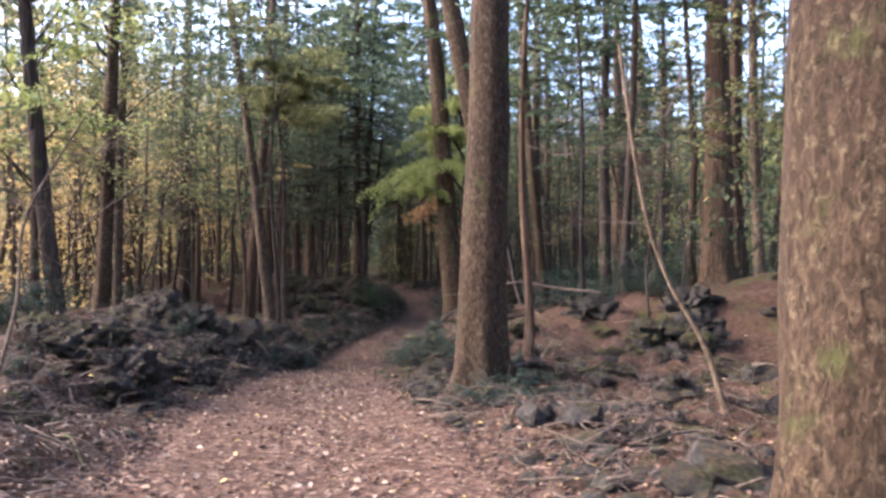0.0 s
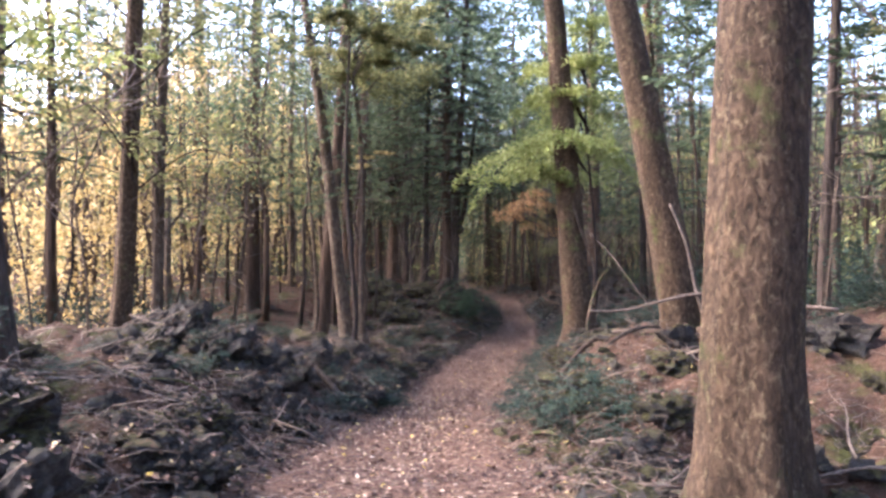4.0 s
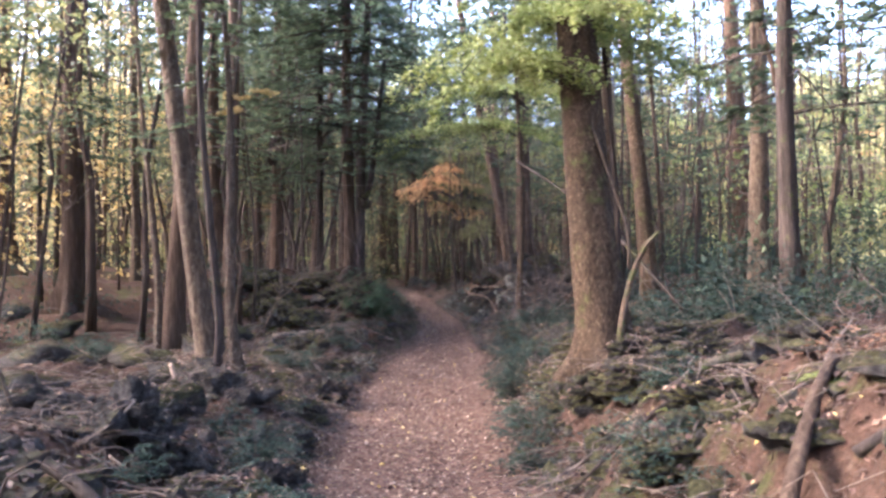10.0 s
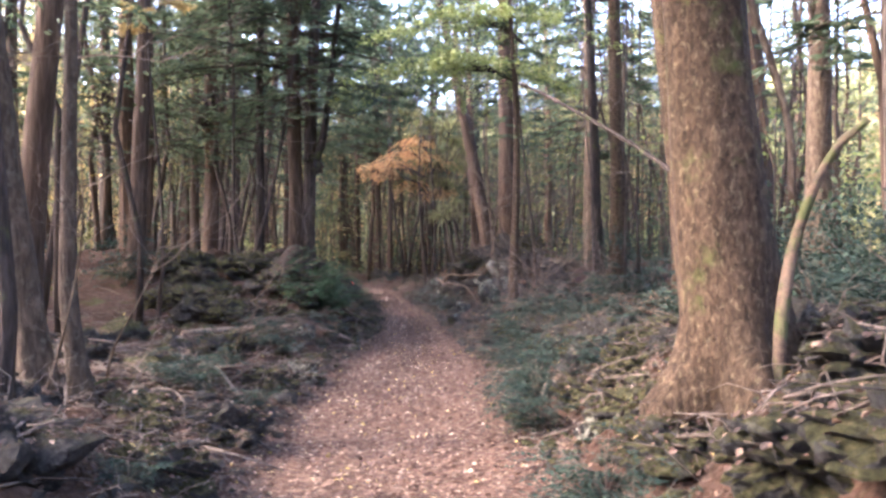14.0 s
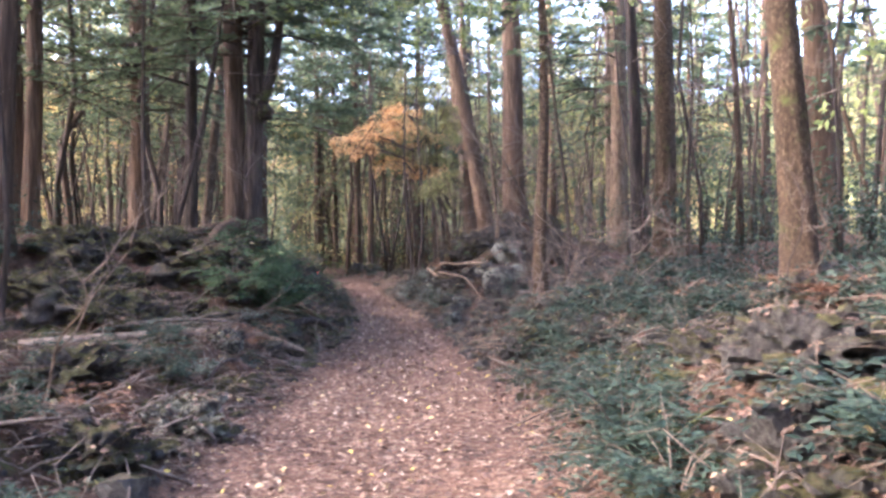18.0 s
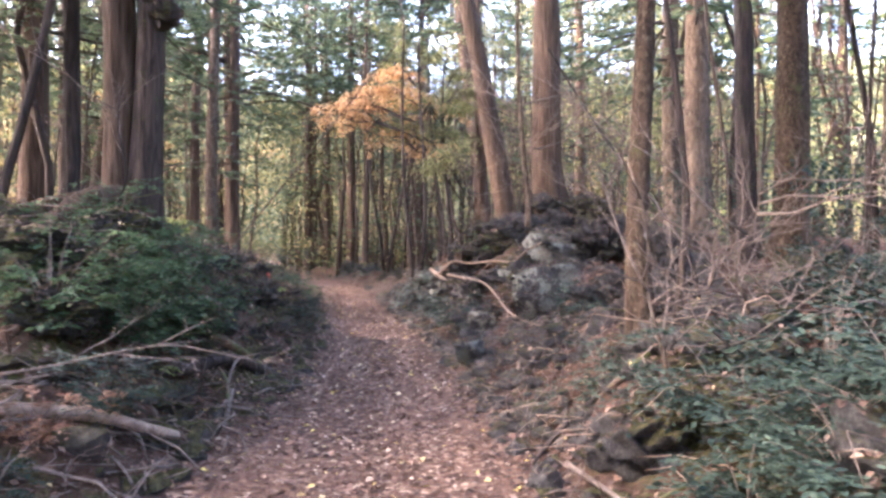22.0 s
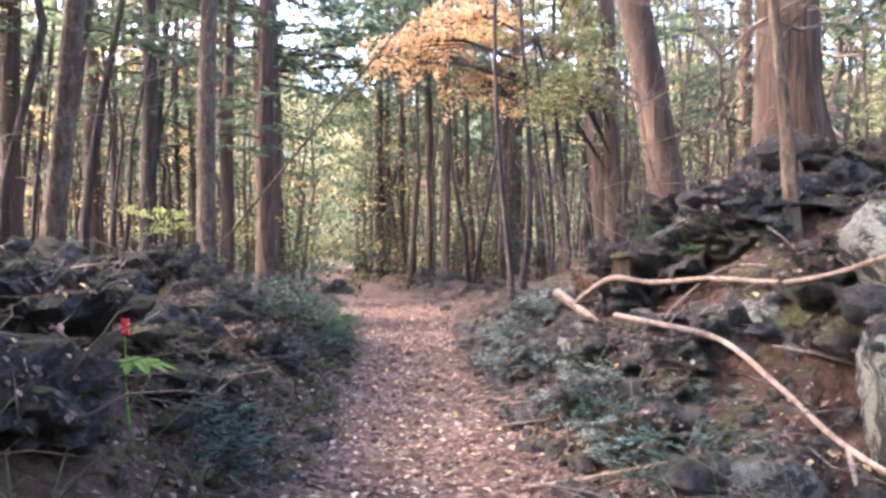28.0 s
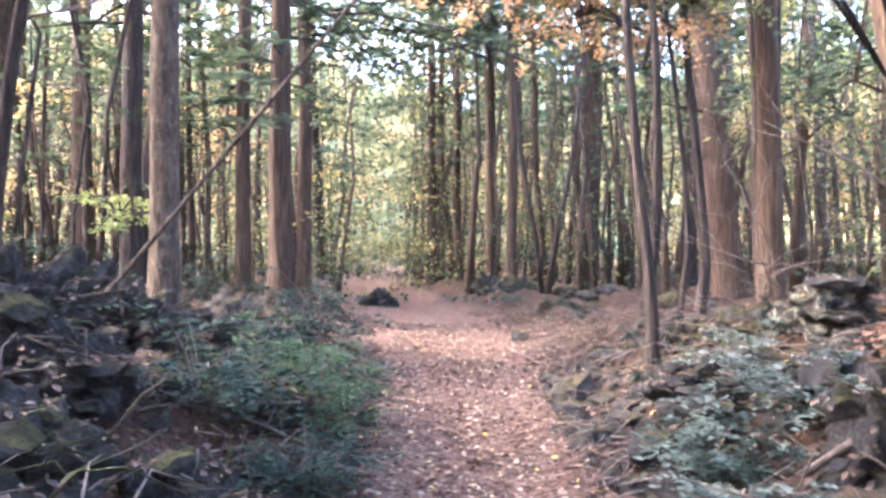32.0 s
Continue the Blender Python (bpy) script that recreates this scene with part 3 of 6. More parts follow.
# ---- trees beside the path ----
TREES = [
    (0.45, 8.95, 0.56, "fir", "high", (0.02, 0), 0.45), (1.86, 3.25, 0.78, "fir", "high", (0.0, 0), 0.2),
    (6.85, 19.0, 0.78, "cedar", "high", (0, 0), 0.7), (8.0, 20.8, 0.5, "cedar", "high", (0, 0), 0.5),
    (1.27, 11.3, 0.14, "cedar", "high", (0, 0), 0.4), (2.78, 15.0, 0.10, "dark", "", (-0.03, 0), 0.2),
    (-5.55, 11.0, 0.24, "dark", "green", (-0.10, 0), 0.5), (-7.2, 15.9, 0.31, "fir", "olive", (0.06, 0), 0.6),
    (-11.3, 18.4, 0.42, "cedar", "far", (0.02, 0), 0.5), (-8.3, 19.3, 0.24, "beech", "olive", (0.03, 0), 0.4),
    (1.25, 14.75, 0.48, "fir", "high", (-0.18, 0), 0.6), (-14.0, 34.3, 0.66, "cedar", "far", (0, 0), 0.8),
    (-10.6, 30.9, 0.62, "cedar", "far", (0.02, 0), 1.3), (-5.2, 23.4, 0.34, "beech", "high", (-0.13, 0), 0.5),
    (-6.9, 26.95, 0.42, "cedar", "high", (0.08, 0), 0.7), (-4.75, 23.3, 0.17, "beech", "high", (-0.05, 0), 0.7), (-7.08, 32.8, 0.36, "cedar", "high", (0.03, 0), 0.5), (-9.9, 33.4, 0.26, "beech", "far", (0.01, 0), 0.4), (-6.3, 24.1, 0.13, "beech", "", (-0.03, 0), 0.3), (-4.95, 35.9, 0.22, "dark", "needle", (0.02, 0), 0.4), (-7.6, 35.2, 0.3, "cedar", "high", (0.02, 0), 0.4), (-8.3, 36.2, 0.46, "cedar", "needle", (0, 0), 0.5),
    (-7.0, 39.8, 0.5, "cedar", "dense", (0.02, 0), 0.5), (-3.86, 34.35, 0.37, "cedar", "dense", (0.0, 0), 0.6),
    (-3.62, 34.3, 0.32, "dark", "needle", (0.05, 0), 0.4), (0.39, 20.78, 0.6, "fir", "high", (-0.085, 0), 0.75),
    (7.0, 30.5, 0.52, "beech", "far", (0.0, 0), 0.5), (10.9, 39.9, 0.9, "cedar", "far", (-0.05, 0), 0.5),
    (4.7, 38.8, 0.46, "beech", "far", (0, 0), 0.5),
    (4.34, 35.2, 0.44, "fir", "high", (0, 0), 0.4), (3.93, 35.5, 0.27, "dark", "high", (-0.03, 0), 0.4),
    (3.95, 29.9, 0.44, "fir", "high", (-0.08, 0), 0.7), (0.92, 31.6, 0.195, "fir", "high", (0.0, 0), 0.5),
    (2.42, 40.45, 0.6, "cedar", "high", (-0.01, 0), 0.6), 
    (2.45, 48.4, 0.36, "cedar", "high", (-0.02, 0), 0.4), (-3.9, 66.5, 0.5, "cedar", "far", (0, 0), 0.4),
    (-2.9, 66.0, 0.36, "cedar", "high", (0, 0), 0.4), (1.4, 61.5, 0.62, "cedar", "high", (0.03, 0), 0.5),
    (-5.1, 46.0, 0.34, "beech", "high", (0.02, 0), 0.4), (-5.45, 51.8, 0.47, "cedar", "far", (0.01, 0), 0.4),
    (-7.5, 55.5, 0.4, "cedar", "far", (0.02, 0), 0.4), (-11.4, 55.4, 0.55, "cedar", "far", (0.0, 0), 0.4),
    (2.62, 44.3, 0.54, "cedar", "high", (-0.19, 0), 0.7), (3.7, 54.5, 0.66, "cedar", "far", (-0.11, 0), 0.5),
    (-6.15, 42.7, 0.30, "beech", "high", (0.12, 0), 0.5), (-8.87, 48.0, 0.4, "beech", "far", (0.14, 0), 0.4), (-7.4, 46.2, 0.2, "dark", "", (0.16, 0), 0.4), (-9.6, 54.5, 0.3, "dark", "far", (0.1, 0), 0.4),
    (-0.05, 43.9, 0.10, "dark", "", (-0.03, 0), 0.3), (1.62, 38.7, 0.095, "beech", "", (-0.02, 0), 0.8),
    (5.6, 26.3, 0.4, "dark", "far", (0.0, 0), 0.5), (9.3, 27.5, 0.45, "beech", "far", (0.08, 0), 0.5),
    (-4.98, 33.4, 0.08, "dark", "", (-0.05, 0), 0.3), (-4.72, 33.3, 0.09, "dark", "", (0.2, 0), 0.3),
    (-9.0, 47.0, 0.4, "cedar", "needle", (0, 0), 0.4), (-8.2, 51.5, 0.42, "dark", "needle", (0, 0), 0.4), (-6.6, 58.0, 0.4, "cedar", "dense", (0, 0), 0.4), (-1.6, 62.0, 0.36, "cedar", "dense", (0, 0), 0.4), (-10.6, 41.5, 0.4, "dark", "needle", (0, 0), 0.4), (6.5, 52.0, 0.4, "cedar", "needle", (0, 0), 0.4),
    (5.8, 42.4, 0.44, "beech", "needle", (0, 0), 0.5), (-1.0, 58.5, 0.3, "cedar", "high", (0.01, 0), 0.4),
]
STANDING = {}
for k, (x, y, dia, kind, crown, lean, flare) in enumerate(TREES):
    STANDING[(x, y)] = tree(x, y, dia, kind, crown, lean, (25 if y > 57 and crown == "dense" else 19 if y > 40 and crown in ("needle", "dense") else 14) if dia > 0.2 else 6.5, flare, limbs=3 if abs(lateral(x, y)) > 4.6 else 0 if crown else 2, bend=0.03 if dia > 0.2 else 0.09)


def burl(owner, dx, dy, z, r, seed):
    bm = bmesh.new()
    bmesh.ops.create_icosphere(bm, subdivisions=3, radius=r)
    for v in bm.verts:
        v.co *= 1 + 0.45 * noise.fractal(v.co.normalized() * 2.3 + Vector((seed, 0, 0)), 1.0, 2.0, 3)
    me = bpy.data.meshes.new("burl")
    bm.to_mesh(me)
    bm.free()
    me.materials.append(BARK["dark"])
    part("burl", me, owner, "gnarled dark burl", pose(dx, dy, z))


twin = STANDING[(-3.62, 34.3)]
burl(twin, 0.28, -0.1, 2.15 - twin.location.z, 0.16, 3)
burl(twin, 0.16, -0.05, 2.35 - twin.location.z, 0.17, 5)
v, f = tube(spline([(0.2, -0.1, 2.1 - twin.location.z), (0.45, -0.1, 2.9 - twin.location.z), (0.62, 0, 4.2 - twin.location.z), (0.9, 0, 6.5 - twin.location.z)], 5), np.linspace(0.10, 0.05, 16), 9, 0.2, 2.0)
part("stem", mesh("stem", v, f, BARK["dark"]), twin, "leaning side stem")
knobby = STANDING[(-7.0, 39.8)]
burl(knobby, 0.2, -0.18, 4.65 - knobby.location.z, 0.36, 7)
burl(knobby, 0.0, -0.15, 4.2 - knobby.location.z, 0.27, 9)


def leafy_tree(x, y, dia, stem_lean, foliage_set, mat, label, height=6.5):
    """A small tree with a crown of its own, in layers."""
    ob = tagged(new("tree"), label, "tree", "small autumn trees")
    ob.location = (x, y, ground_z(x, y))
    part("trunk", trunk_mesh(dia, height, "dark", stem_lean, 0.4, 10, 18, 0.12, x), ob)
    made = crown_set("crown", foliage_set, mat, BARK["dark"])
    c = part("crown", made[0], ob)
    part("branchwork", made[1], c)
    return ob


leafy_tree(0.62, 21.5, 0.09, (0.0, 0), dome_crown(81, [(-0.75, -0.6, 3.65, 2.2, 1.15, 15, 5600), (-0.5, -0.4, 4.6, 1.75, 0.55, 12, 3800), (-0.3, 0.0, 5.5, 1.6, 0.4, 11, 3000), (0.1, 0.2, 6.4, 1.4, 0.3, 9, 2200), (-1.2, -1.0, 3.05, 1.1, 0.5, 8, 1300)], -ground_z(0.62, 21.5), 0.085), GREEN, "slender maple with layered bright green leaves")
leafy_tree(0.36, 46.5, 0.13, (0.02, 0), dome_crown(83, [(-1.7, 1.3, 3.7, 1.45, 0.4, 10, 1150), (-0.9, 1.4, 4.2, 1.6, 0.5, 11, 1350), (-0.5, 1.2, 4.65, 1.1, 0.35, 9, 800), (0.6, 2.0, 3.85, 1.25, 0.45, 9, 700), (-1.9, 1.2, 3.3, 1.0, 0.22, 7, 420), (-0.6, 1.6, 2.9, 1.5, 0.35, 9, 620), (0.4, 1.2, 2.45, 1.3, 0.3, 8, 420)], -ground_z(0.36, 46.5), 0.095), ORANGE, "slender maple with orange autumn leaves")
leafy_tree(0.95, 47.4, 0.08, (-0.02, 0), dome_crown(84, [(-0.9, 0.4, 3.15, 1.7, 0.45, 10, 1000), (0.3, 0.3, 3.0, 1.5, 0.4, 9, 800), (-0.2, 0.2, 3.7, 1.3, 0.4, 8, 600)], -ground_z(0.95, 47.4), 0.09), OLIVE, "slender young tree with yellowing green leaves")
leafy_tree(-5.95, 30.1, 0.07, (0.0, 0), tier_crown(85, 5.4, 5.9, 0.9, 3, 900, 0.08, 0.08), YELLOW, "thin young maple with one layer of yellow leaves")
leafy_tree(1.3, 48.0, 0.14, (0, 0), tier_crown(87, 4.8, 7.5, 2.3, 12, 5500, 0.10, 0.2, (0, 0)), OLIVE, "slender tree with green and yellowing leaves")
leafy_tree(-4.7, 21.6, 0.12, (-0.02, 0), tier_crown(91, 6.3, 8.2, 2.3, 14, 12000, 0.10, 0.08, (0.3, 0)), OLIVE, "slender tree with flat layers of green leaves", 8.5)
leafy_tree(1.32, 31.95, 0.06, (-0.02, 0), dome_crown(93, [(-1.2, 0.9, 4.3, 2.9, 0.8, 17, 4200), (-0.8, 0.7, 5.2, 2.8, 0.7, 16, 3800), (-0.2, 0.5, 6.1, 2.3, 0.5, 13, 2800)], -ground_z(1.32, 31.95), 0.095), GREEN, "slender maple with layered yellowish green leaves", 7.5)
leafy_tree(1.0, 42.1, 0.035, (-0.03, 0), dome_crown(86, [(-0.55, -0.5, 1.45, 0.75, 0.25, 8, 520), (-0.3, -0.2, 1.75, 0.7, 0.25, 7, 380), (-0.7, -0.2, 1.2, 0.5, 0.15, 6, 200)], -ground_z(1.0, 42.1), 0.07), OLIVE, "young maple with thin layers of yellowish green leaves", 3.2)
leafy_tree(-6.5, 47.8, 0.05, (0, 0), tier_crown(89, 1.35, 1.7, 0.95, 5, 900, 0.07, 0.05), GREEN, "sapling with flat layers of yellow-green leaves", 2.4)

# the forest behind, both sides and ahead
g = random.Random(5)
spots = [(t[0], t[1]) for t in TREES]
tries = 0
made = 0
while made < 180 and tries < 20000:
    tries += 1
    y = g.uniform(-22, 92)
    x = g.uniform(-42, 38)
    u = lateral(x, y)
    if y < 62 and abs(u) < (6.5 if y > 8 else 5.0) + (3.0 if u < 0 and y < 45 else 0):
        continue
    if u < -12 and y < 38 and g.random() < 0.75 or (u < -20 or u > 13) and y < 60 and g.random() < 0.6:
        continue
    if abs(u) < 2.2 or any((x - a) ** 2 + (y - b) ** 2 < 3.4 for a, b in spots):
        continue
    spots.append((x, y))
    made += 1
    r = g.random()
    if u < -11 and y < 60 and r < 0.5:
        crown, kind, dia = "yellow", "beech", g.uniform(0.14, 0.28)
    elif r < 0.10:
        crown, kind, dia = "orange", "beech", g.uniform(0.12, 0.22)
    elif r < 0.22:
        crown, kind, dia = "olive", "beech", g.uniform(0.12, 0.25)
    elif r < 0.30:
        crown, kind, dia = "yellow", "beech", g.uniform(0.12, 0.25)
    else:
        crown, kind, dia = "far", g.choice(["cedar", "cedar", "beech", "dark"]), g.uniform(0.12, 0.5)
    tree(x, y, dia, kind, crown, (g.uniform(-0.04, 0.04), 0), g.uniform(12, 17) * (1.45 if y > 58 else 1), 0.4, fine=False, limbs=0)


def slender_woods(count, near, far, low, high, thick, mat):
    """Young crooked stems with dead side twigs, joined."""
    verts, faces = [], []

    def put(points, radii, sides, seed):
        v, f = tube(points, radii, sides, 0.1, seed)
        faces.extend(tuple(k + len(verts) for k in q) for q in f)
        verts.extend(v)

    for i in range(count):
        y = g.uniform(low, high)
        u = g.choice((-1, 1)) * g.uniform(near if y < 56 else 1.6, far)
        x = float(along(LINE, y)) + u
        z, h, lean, r = float(plain_height(x, y)), g.uniform(7, 16), g.gauss(0, 0.07), thick * g.uniform(0.5, 1.6)
        c, d = g.gauss(0, 0.3), g.gauss(0, 0.22)
        line = [Vector((x, y, z - 0.3)), Vector((x + lean * 1.5, y, z + 1.5)), Vector((x + lean * 3.5 + d, y, z + 3.5)), Vector((x + lean * h * 0.5 + c, y, z + h * 0.5)), Vector((x + lean * h, y, z + h))]
        put(line, [r * 1.5, r, r * 0.88, r * 0.7, r * 0.2], 6, i)
        for _ in range(4):
            k = g.randrange(1, 4)
            p = line[k].lerp(line[k + 1] if k < 3 else line[k], g.random())
            a, ln = g.uniform(0, 6.3), g.uniform(0.4, 1.4)
            way = Vector((math.cos(a), math.sin(a), g.uniform(-0.1, 0.5))) * ln
            put([p, p + way * 0.5 + Vector((0, 0, 0.06)), p + way + Vector((g.gauss(0, 0.1), g.gauss(0, 0.1), g.uniform(-0.25, 0.15)))], [r * 0.22, r * 0.15, 0.003], 3, i)
    tagged(new("slender_trees", mesh("slender_trees", verts, faces, mat)), "slender crooked stems of the farther forest", "trees", "", "stuff")


slender_woods(330, 8, 36, 14, 96, 0.085, BARK["beech"])
slender_woods(330, 7, 34, 14, 96, 0.08, BARK["cedar"])
slender_woods(110, 4.8, 13, 26, 58, 0.045, BARK["dark"])
slender_woods(170, 2.2, 22, 56, 84, 0.06, BARK["beech"])


# ---- rocks ----
def rock_mesh(seed, material, squash=0.7, rough=0.5, level=4):
    """Clinkery lava: lobes, ridges and broken pits."""
    bm = bmesh.new()
    bmesh.ops.create_icosphere(bm, subdivisions=level, radius=1.0)
    o = Vector((seed * 7.1, seed * 3.3, seed))
    for v in bm.verts:
        p = v.co.normalized()
        q = p + 0.25 * Vector((noise.noise(p * 2 + o), noise.noise(p * 2 - o), noise.noise(p * 2.3 + o * 2)))
        cells = noise.voronoi(q * 2.4 + o)[0]
        d = 0.92 + rough * noise.fractal(p * 1.3 + o, 1.0, 2.0, 3) + 0.5 * rough * (cells[1] - cells[0]) - 0.3 * rough * (cells[1] - cells[0] < 0.1)
        d += 0.26 * abs(noise.noise(q * 4.1 + o)) + 0.2 * noise.noise(q * 7 + o)
        if level > 2:
            d += 0.13 * noise.noise(p * 13 - o)
        if level > 3:
            d += 0.09 * noise.noise(p * 25 + o) - 0.1 * max(0, noise.noise(p * 11 + o) - 0.15)
        v.co = p * d
        v.co.z *= squash
    me = bpy.data.meshes.new("lava_rock")
    bm.to_mesh(me)
    bm.free()
    me.polygons.foreach_set("use_smooth", [level == 2] * len(me.polygons))
    me.materials.append(material)
    return me


ROCKS = {level: {"black": [rock_mesh(i, ROCK, 0.75, 0.6, level) for i in range(5)], "mossy": [rock_mesh(10 + i, MOSSY, 0.65, 0.5, level) for i in range(5)], "green": [rock_mesh(10 + i, MOSSGROWN, 0.6, 0.45, level) for i in range(4)], "lichen": [rock_mesh(20 + i, LICHEN, 0.7, 0.5, level) for i in range(3)]} for level in (2, 3, 4)}
ROCKS[5] = {"black": [rock_mesh(40 + i, ROCK, 0.85, 0.75, 5) for i in range(3)]}
ROCK_WORDS = {"black": "rough black lava rock lying in leaf litter", "mossy": "lava rock covered with green and brown moss", "green": "lava rock thickly grown with yellow-green moss", "lichen": "dark lava boulder with patches of white lichen"}


def rock(x, y, r, kind="black", z=None, stretch=(1, 1, 1), turn=None):
    g = random.Random(int(x * 97 + y * 31))
    ob = new("lava_rock", g.choice(ROCKS[5 if r > 0.47 and kind == "black" else 4 if r > 0.27 else 3][kind]))
    zz = ground_z(x, y) + r * 0.12 * stretch[2] if z is None else z
    ob.matrix_world = pose(x, y, zz, g.uniform(-14, 14), g.uniform(-14, 14), g.uniform(0, 360) if turn is None else turn) @ Matrix.Diagonal((r * stretch[0], r * stretch[1], r * stretch[2], 1))
    return tagged(ob, ROCK_WORDS[kind], "rock", "lava rocks")


for x, y, r, kind in [
    (-5.0, 13.7, 0.45, "black"), (-4.4, 13.4, 0.38, "black"), (-5.7, 14.3, 0.4, "mossy"), (-4.0, 14.2, 0.45, "black"), (-3.9, 8.3, 0.4, "mossy"), (-3.3, 7.9, 0.33, "black"), (-4.6, 8.8, 0.4, "mossy"),
    (-3.2, 9.6, 0.3, "black"), (-3.7, 10.8, 0.34, "mossy"), (-3.4, 12.3, 0.36, "black"), (-3.3, 15.3, 0.34, "black"), (-3.5, 16.2, 0.42, "mossy"), (-3.3, 17.6, 0.3, "black"), (-4.4, 17.3, 0.45, "black"),
    (2.3, 10.9, 0.22, "green"), (3.3, 11.8, 0.4, "mossy"), (2.6, 13.4, 0.35, "black"), (4.2, 13.0, 0.4, "black"), (0.25, 10.1, 0.22, "lichen"), (3.0, 8.0, 0.3, "mossy"),
    (-0.15, 21.9, 0.24, "lichen"), (0.35, 22.6, 0.3, "green"), (0.3, 24.0, 0.26, "green"), (1.1, 25.2, 0.35, "mossy"), (0.15, 18.6, 0.2, "mossy"), (0.9, 19.0, 0.3, "mossy"), (1.6, 18.1, 0.3, "mossy"),
    (-3.5, 19.6, 0.3, "black"), (-3.6, 21.4, 0.35, "mossy"), (-3.4, 22.9, 0.3, "black"), (-4.3, 20.5, 0.4, "black"), (-3.4, 25.6, 0.28, "mossy"), (-3.2, 26.8, 0.3, "lichen"), (-4.3, 27.8, 0.4, "mossy"),
    (-3.0, 28.6, 0.24, "mossy"), (-3.3, 29.7, 0.2, "lichen"), (-5.6, 32.0, 0.5, "green"), (-4.0, 32.2, 0.5, "green"), (-4.8, 33.0, 0.5, "green"), (-3.0, 32.8, 0.36, "green"),
    (-6.0, 33.4, 0.5, "green"), (3.1, 29.1, 0.55, "mossy"), (3.7, 28.3, 0.3, "black"), (1.7, 27.3, 0.3, "mossy"), (0.3, 30.0, 0.25, "black"), (0.45, 32.6, 0.24, "black"), (1.5, 32.9, 0.3, "black"), (2.2, 33.6, 0.35, "black"),
    (1.9, 35.4, 0.35, "black"), (2.3, 36.6, 0.5, "black"), (0.5, 36.9, 0.16, "mossy"), (0.45, 37.6, 0.2, "lichen"), (1.7, 37.9, 0.36, "black"), (1.4, 37.75, 0.2, "mossy"), (0.2, 37.3, 0.28, "mossy"), (0.35, 38.3, 0.24, "black"), (1.2, 38.8, 0.32, "mossy"),
    (1.5, 39.0, 0.4, "black"), (0.1, 38.8, 0.2, "lichen"), (-0.1, 39.9, 0.28, "black"), (0.75, 40.3, 0.3, "black"), (1.4, 40.6, 0.5, "mossy"), (0.3, 41.0, 0.2, "black"), (0.6, 41.9, 0.3, "lichen"),
    (0.05, 42.7, 0.28, "black"), (0.95, 43.0, 0.3, "lichen"), (1.9, 43.0, 0.5, "mossy"), (2.6, 42.0, 0.5, "black"), (-0.2, 45.6, 0.16, "mossy"), (0.7, 45.0, 0.3, "mossy"), (1.4, 46.4, 0.35, "mossy"), (-0.98, 49.0, 0.14, "black"),
    (-2.7, 33.6, 0.2, "black"), (-2.75, 34.5, 0.2, "mossy"), (-2.65, 36.0, 0.3, "black"), (-3.1, 36.9, 0.4, "black"), (-2.5, 37.6, 0.28, "mossy"), (-2.9, 38.4, 0.38, "black"), (-2.6, 39.6, 0.32, "black"), (-3.2, 40.2, 0.42, "black"),
    (-2.7, 40.9, 0.3, "black"), (-3.6, 41.4, 0.36, "black"), (-4.4, 42.2, 0.52, "black"), (-2.9, 42.6, 0.3, "mossy"), (-4.6, 44.2, 0.5, "black"), (-3.9, 45.0, 0.36, "black"), (0.9, 47.9, 0.3, "mossy"), (-0.2, 51.8, 0.35, "mossy"),
    (-4.3, 56.5, 0.4, "black"), (-1.6, 58.5, 0.4, "black"), (0.4, 57.5, 0.4, "mossy"), (1.5, 34.0, 0.3, "black"), (2.6, 35.2, 0.45, "black"), (3.2, 36.6, 0.5, "mossy"), (2.7, 38.5, 0.45, "black"),
]:
    rock(x, y, r, kind)


rock(-5.05, 13.7, 0.42, "black", z=0.2, stretch=(1.0, 1.0, 1.15), turn=40)
rock(-4.45, 13.3, 0.34, "black", z=0.05, stretch=(1.2, 1.0, 1.0), turn=110)
rock(-5.7, 13.9, 0.4, "black", z=0.1, stretch=(1.2, 1.0, 1.0), turn=200)
for x, y, r, kind in [(1.34, 11.4, 0.2, "mossy"), (1.6, 11.8, 0.2, "green"), (2.06, 8.9, 0.2, "mossy"), (3.9, 11.6, 0.4, "black"), (-3.67, 12.5, 0.32, "black"), (-4.0, 8.6, 0.34, "black"), (0.15, 22.7, 0.34, "green"), (0.0, 23.4, 0.26, "green"), (0.55, 22.9, 0.36, "green"), (0.2, 23.9, 0.3, "black"), (0.85, 23.6, 0.34, "green"), (0.15, 19.0, 0.26, "mossy"), (0.4, 18.2, 0.22, "mossy"),
                      (-4.3, 30.7, 0.36, "green"), (-4.9, 30.4, 0.4, "green"), (-5.5, 30.9, 0.45, "green"), (-3.9, 31.2, 0.34, "green"), (-4.6, 31.3, 0.42, "green"), (-5.2, 31.7, 0.4, "green"), (-3.45, 31.5, 0.28, "mossy"), (-6.1, 31.3, 0.45, "green"), (-3.6, 32.0, 0.34, "green"), (-5.8, 30.2, 0.3, "mossy")]:
    rock(x, y, r, kind)
rock(0.3, 38.8, 0.28, "mossy", z=-1.12, stretch=(1.1, 1.0, 1.0), turn=30)
rock(0.76, 39.42, 0.33, "black", z=-0.86, stretch=(1.1, 1.0, 0.95), turn=60)
for x, y, r in [(2.9, 6.2, 0.26), (3.5, 6.9, 0.3), (4.2, 6.4, 0.34), (2.2, 7.1, 0.2), (3.1, 7.6, 0.24), (1.5, 5.6, 0.16), (4.6, 7.4, 0.36)]:
    rock(x, y, r, "black")
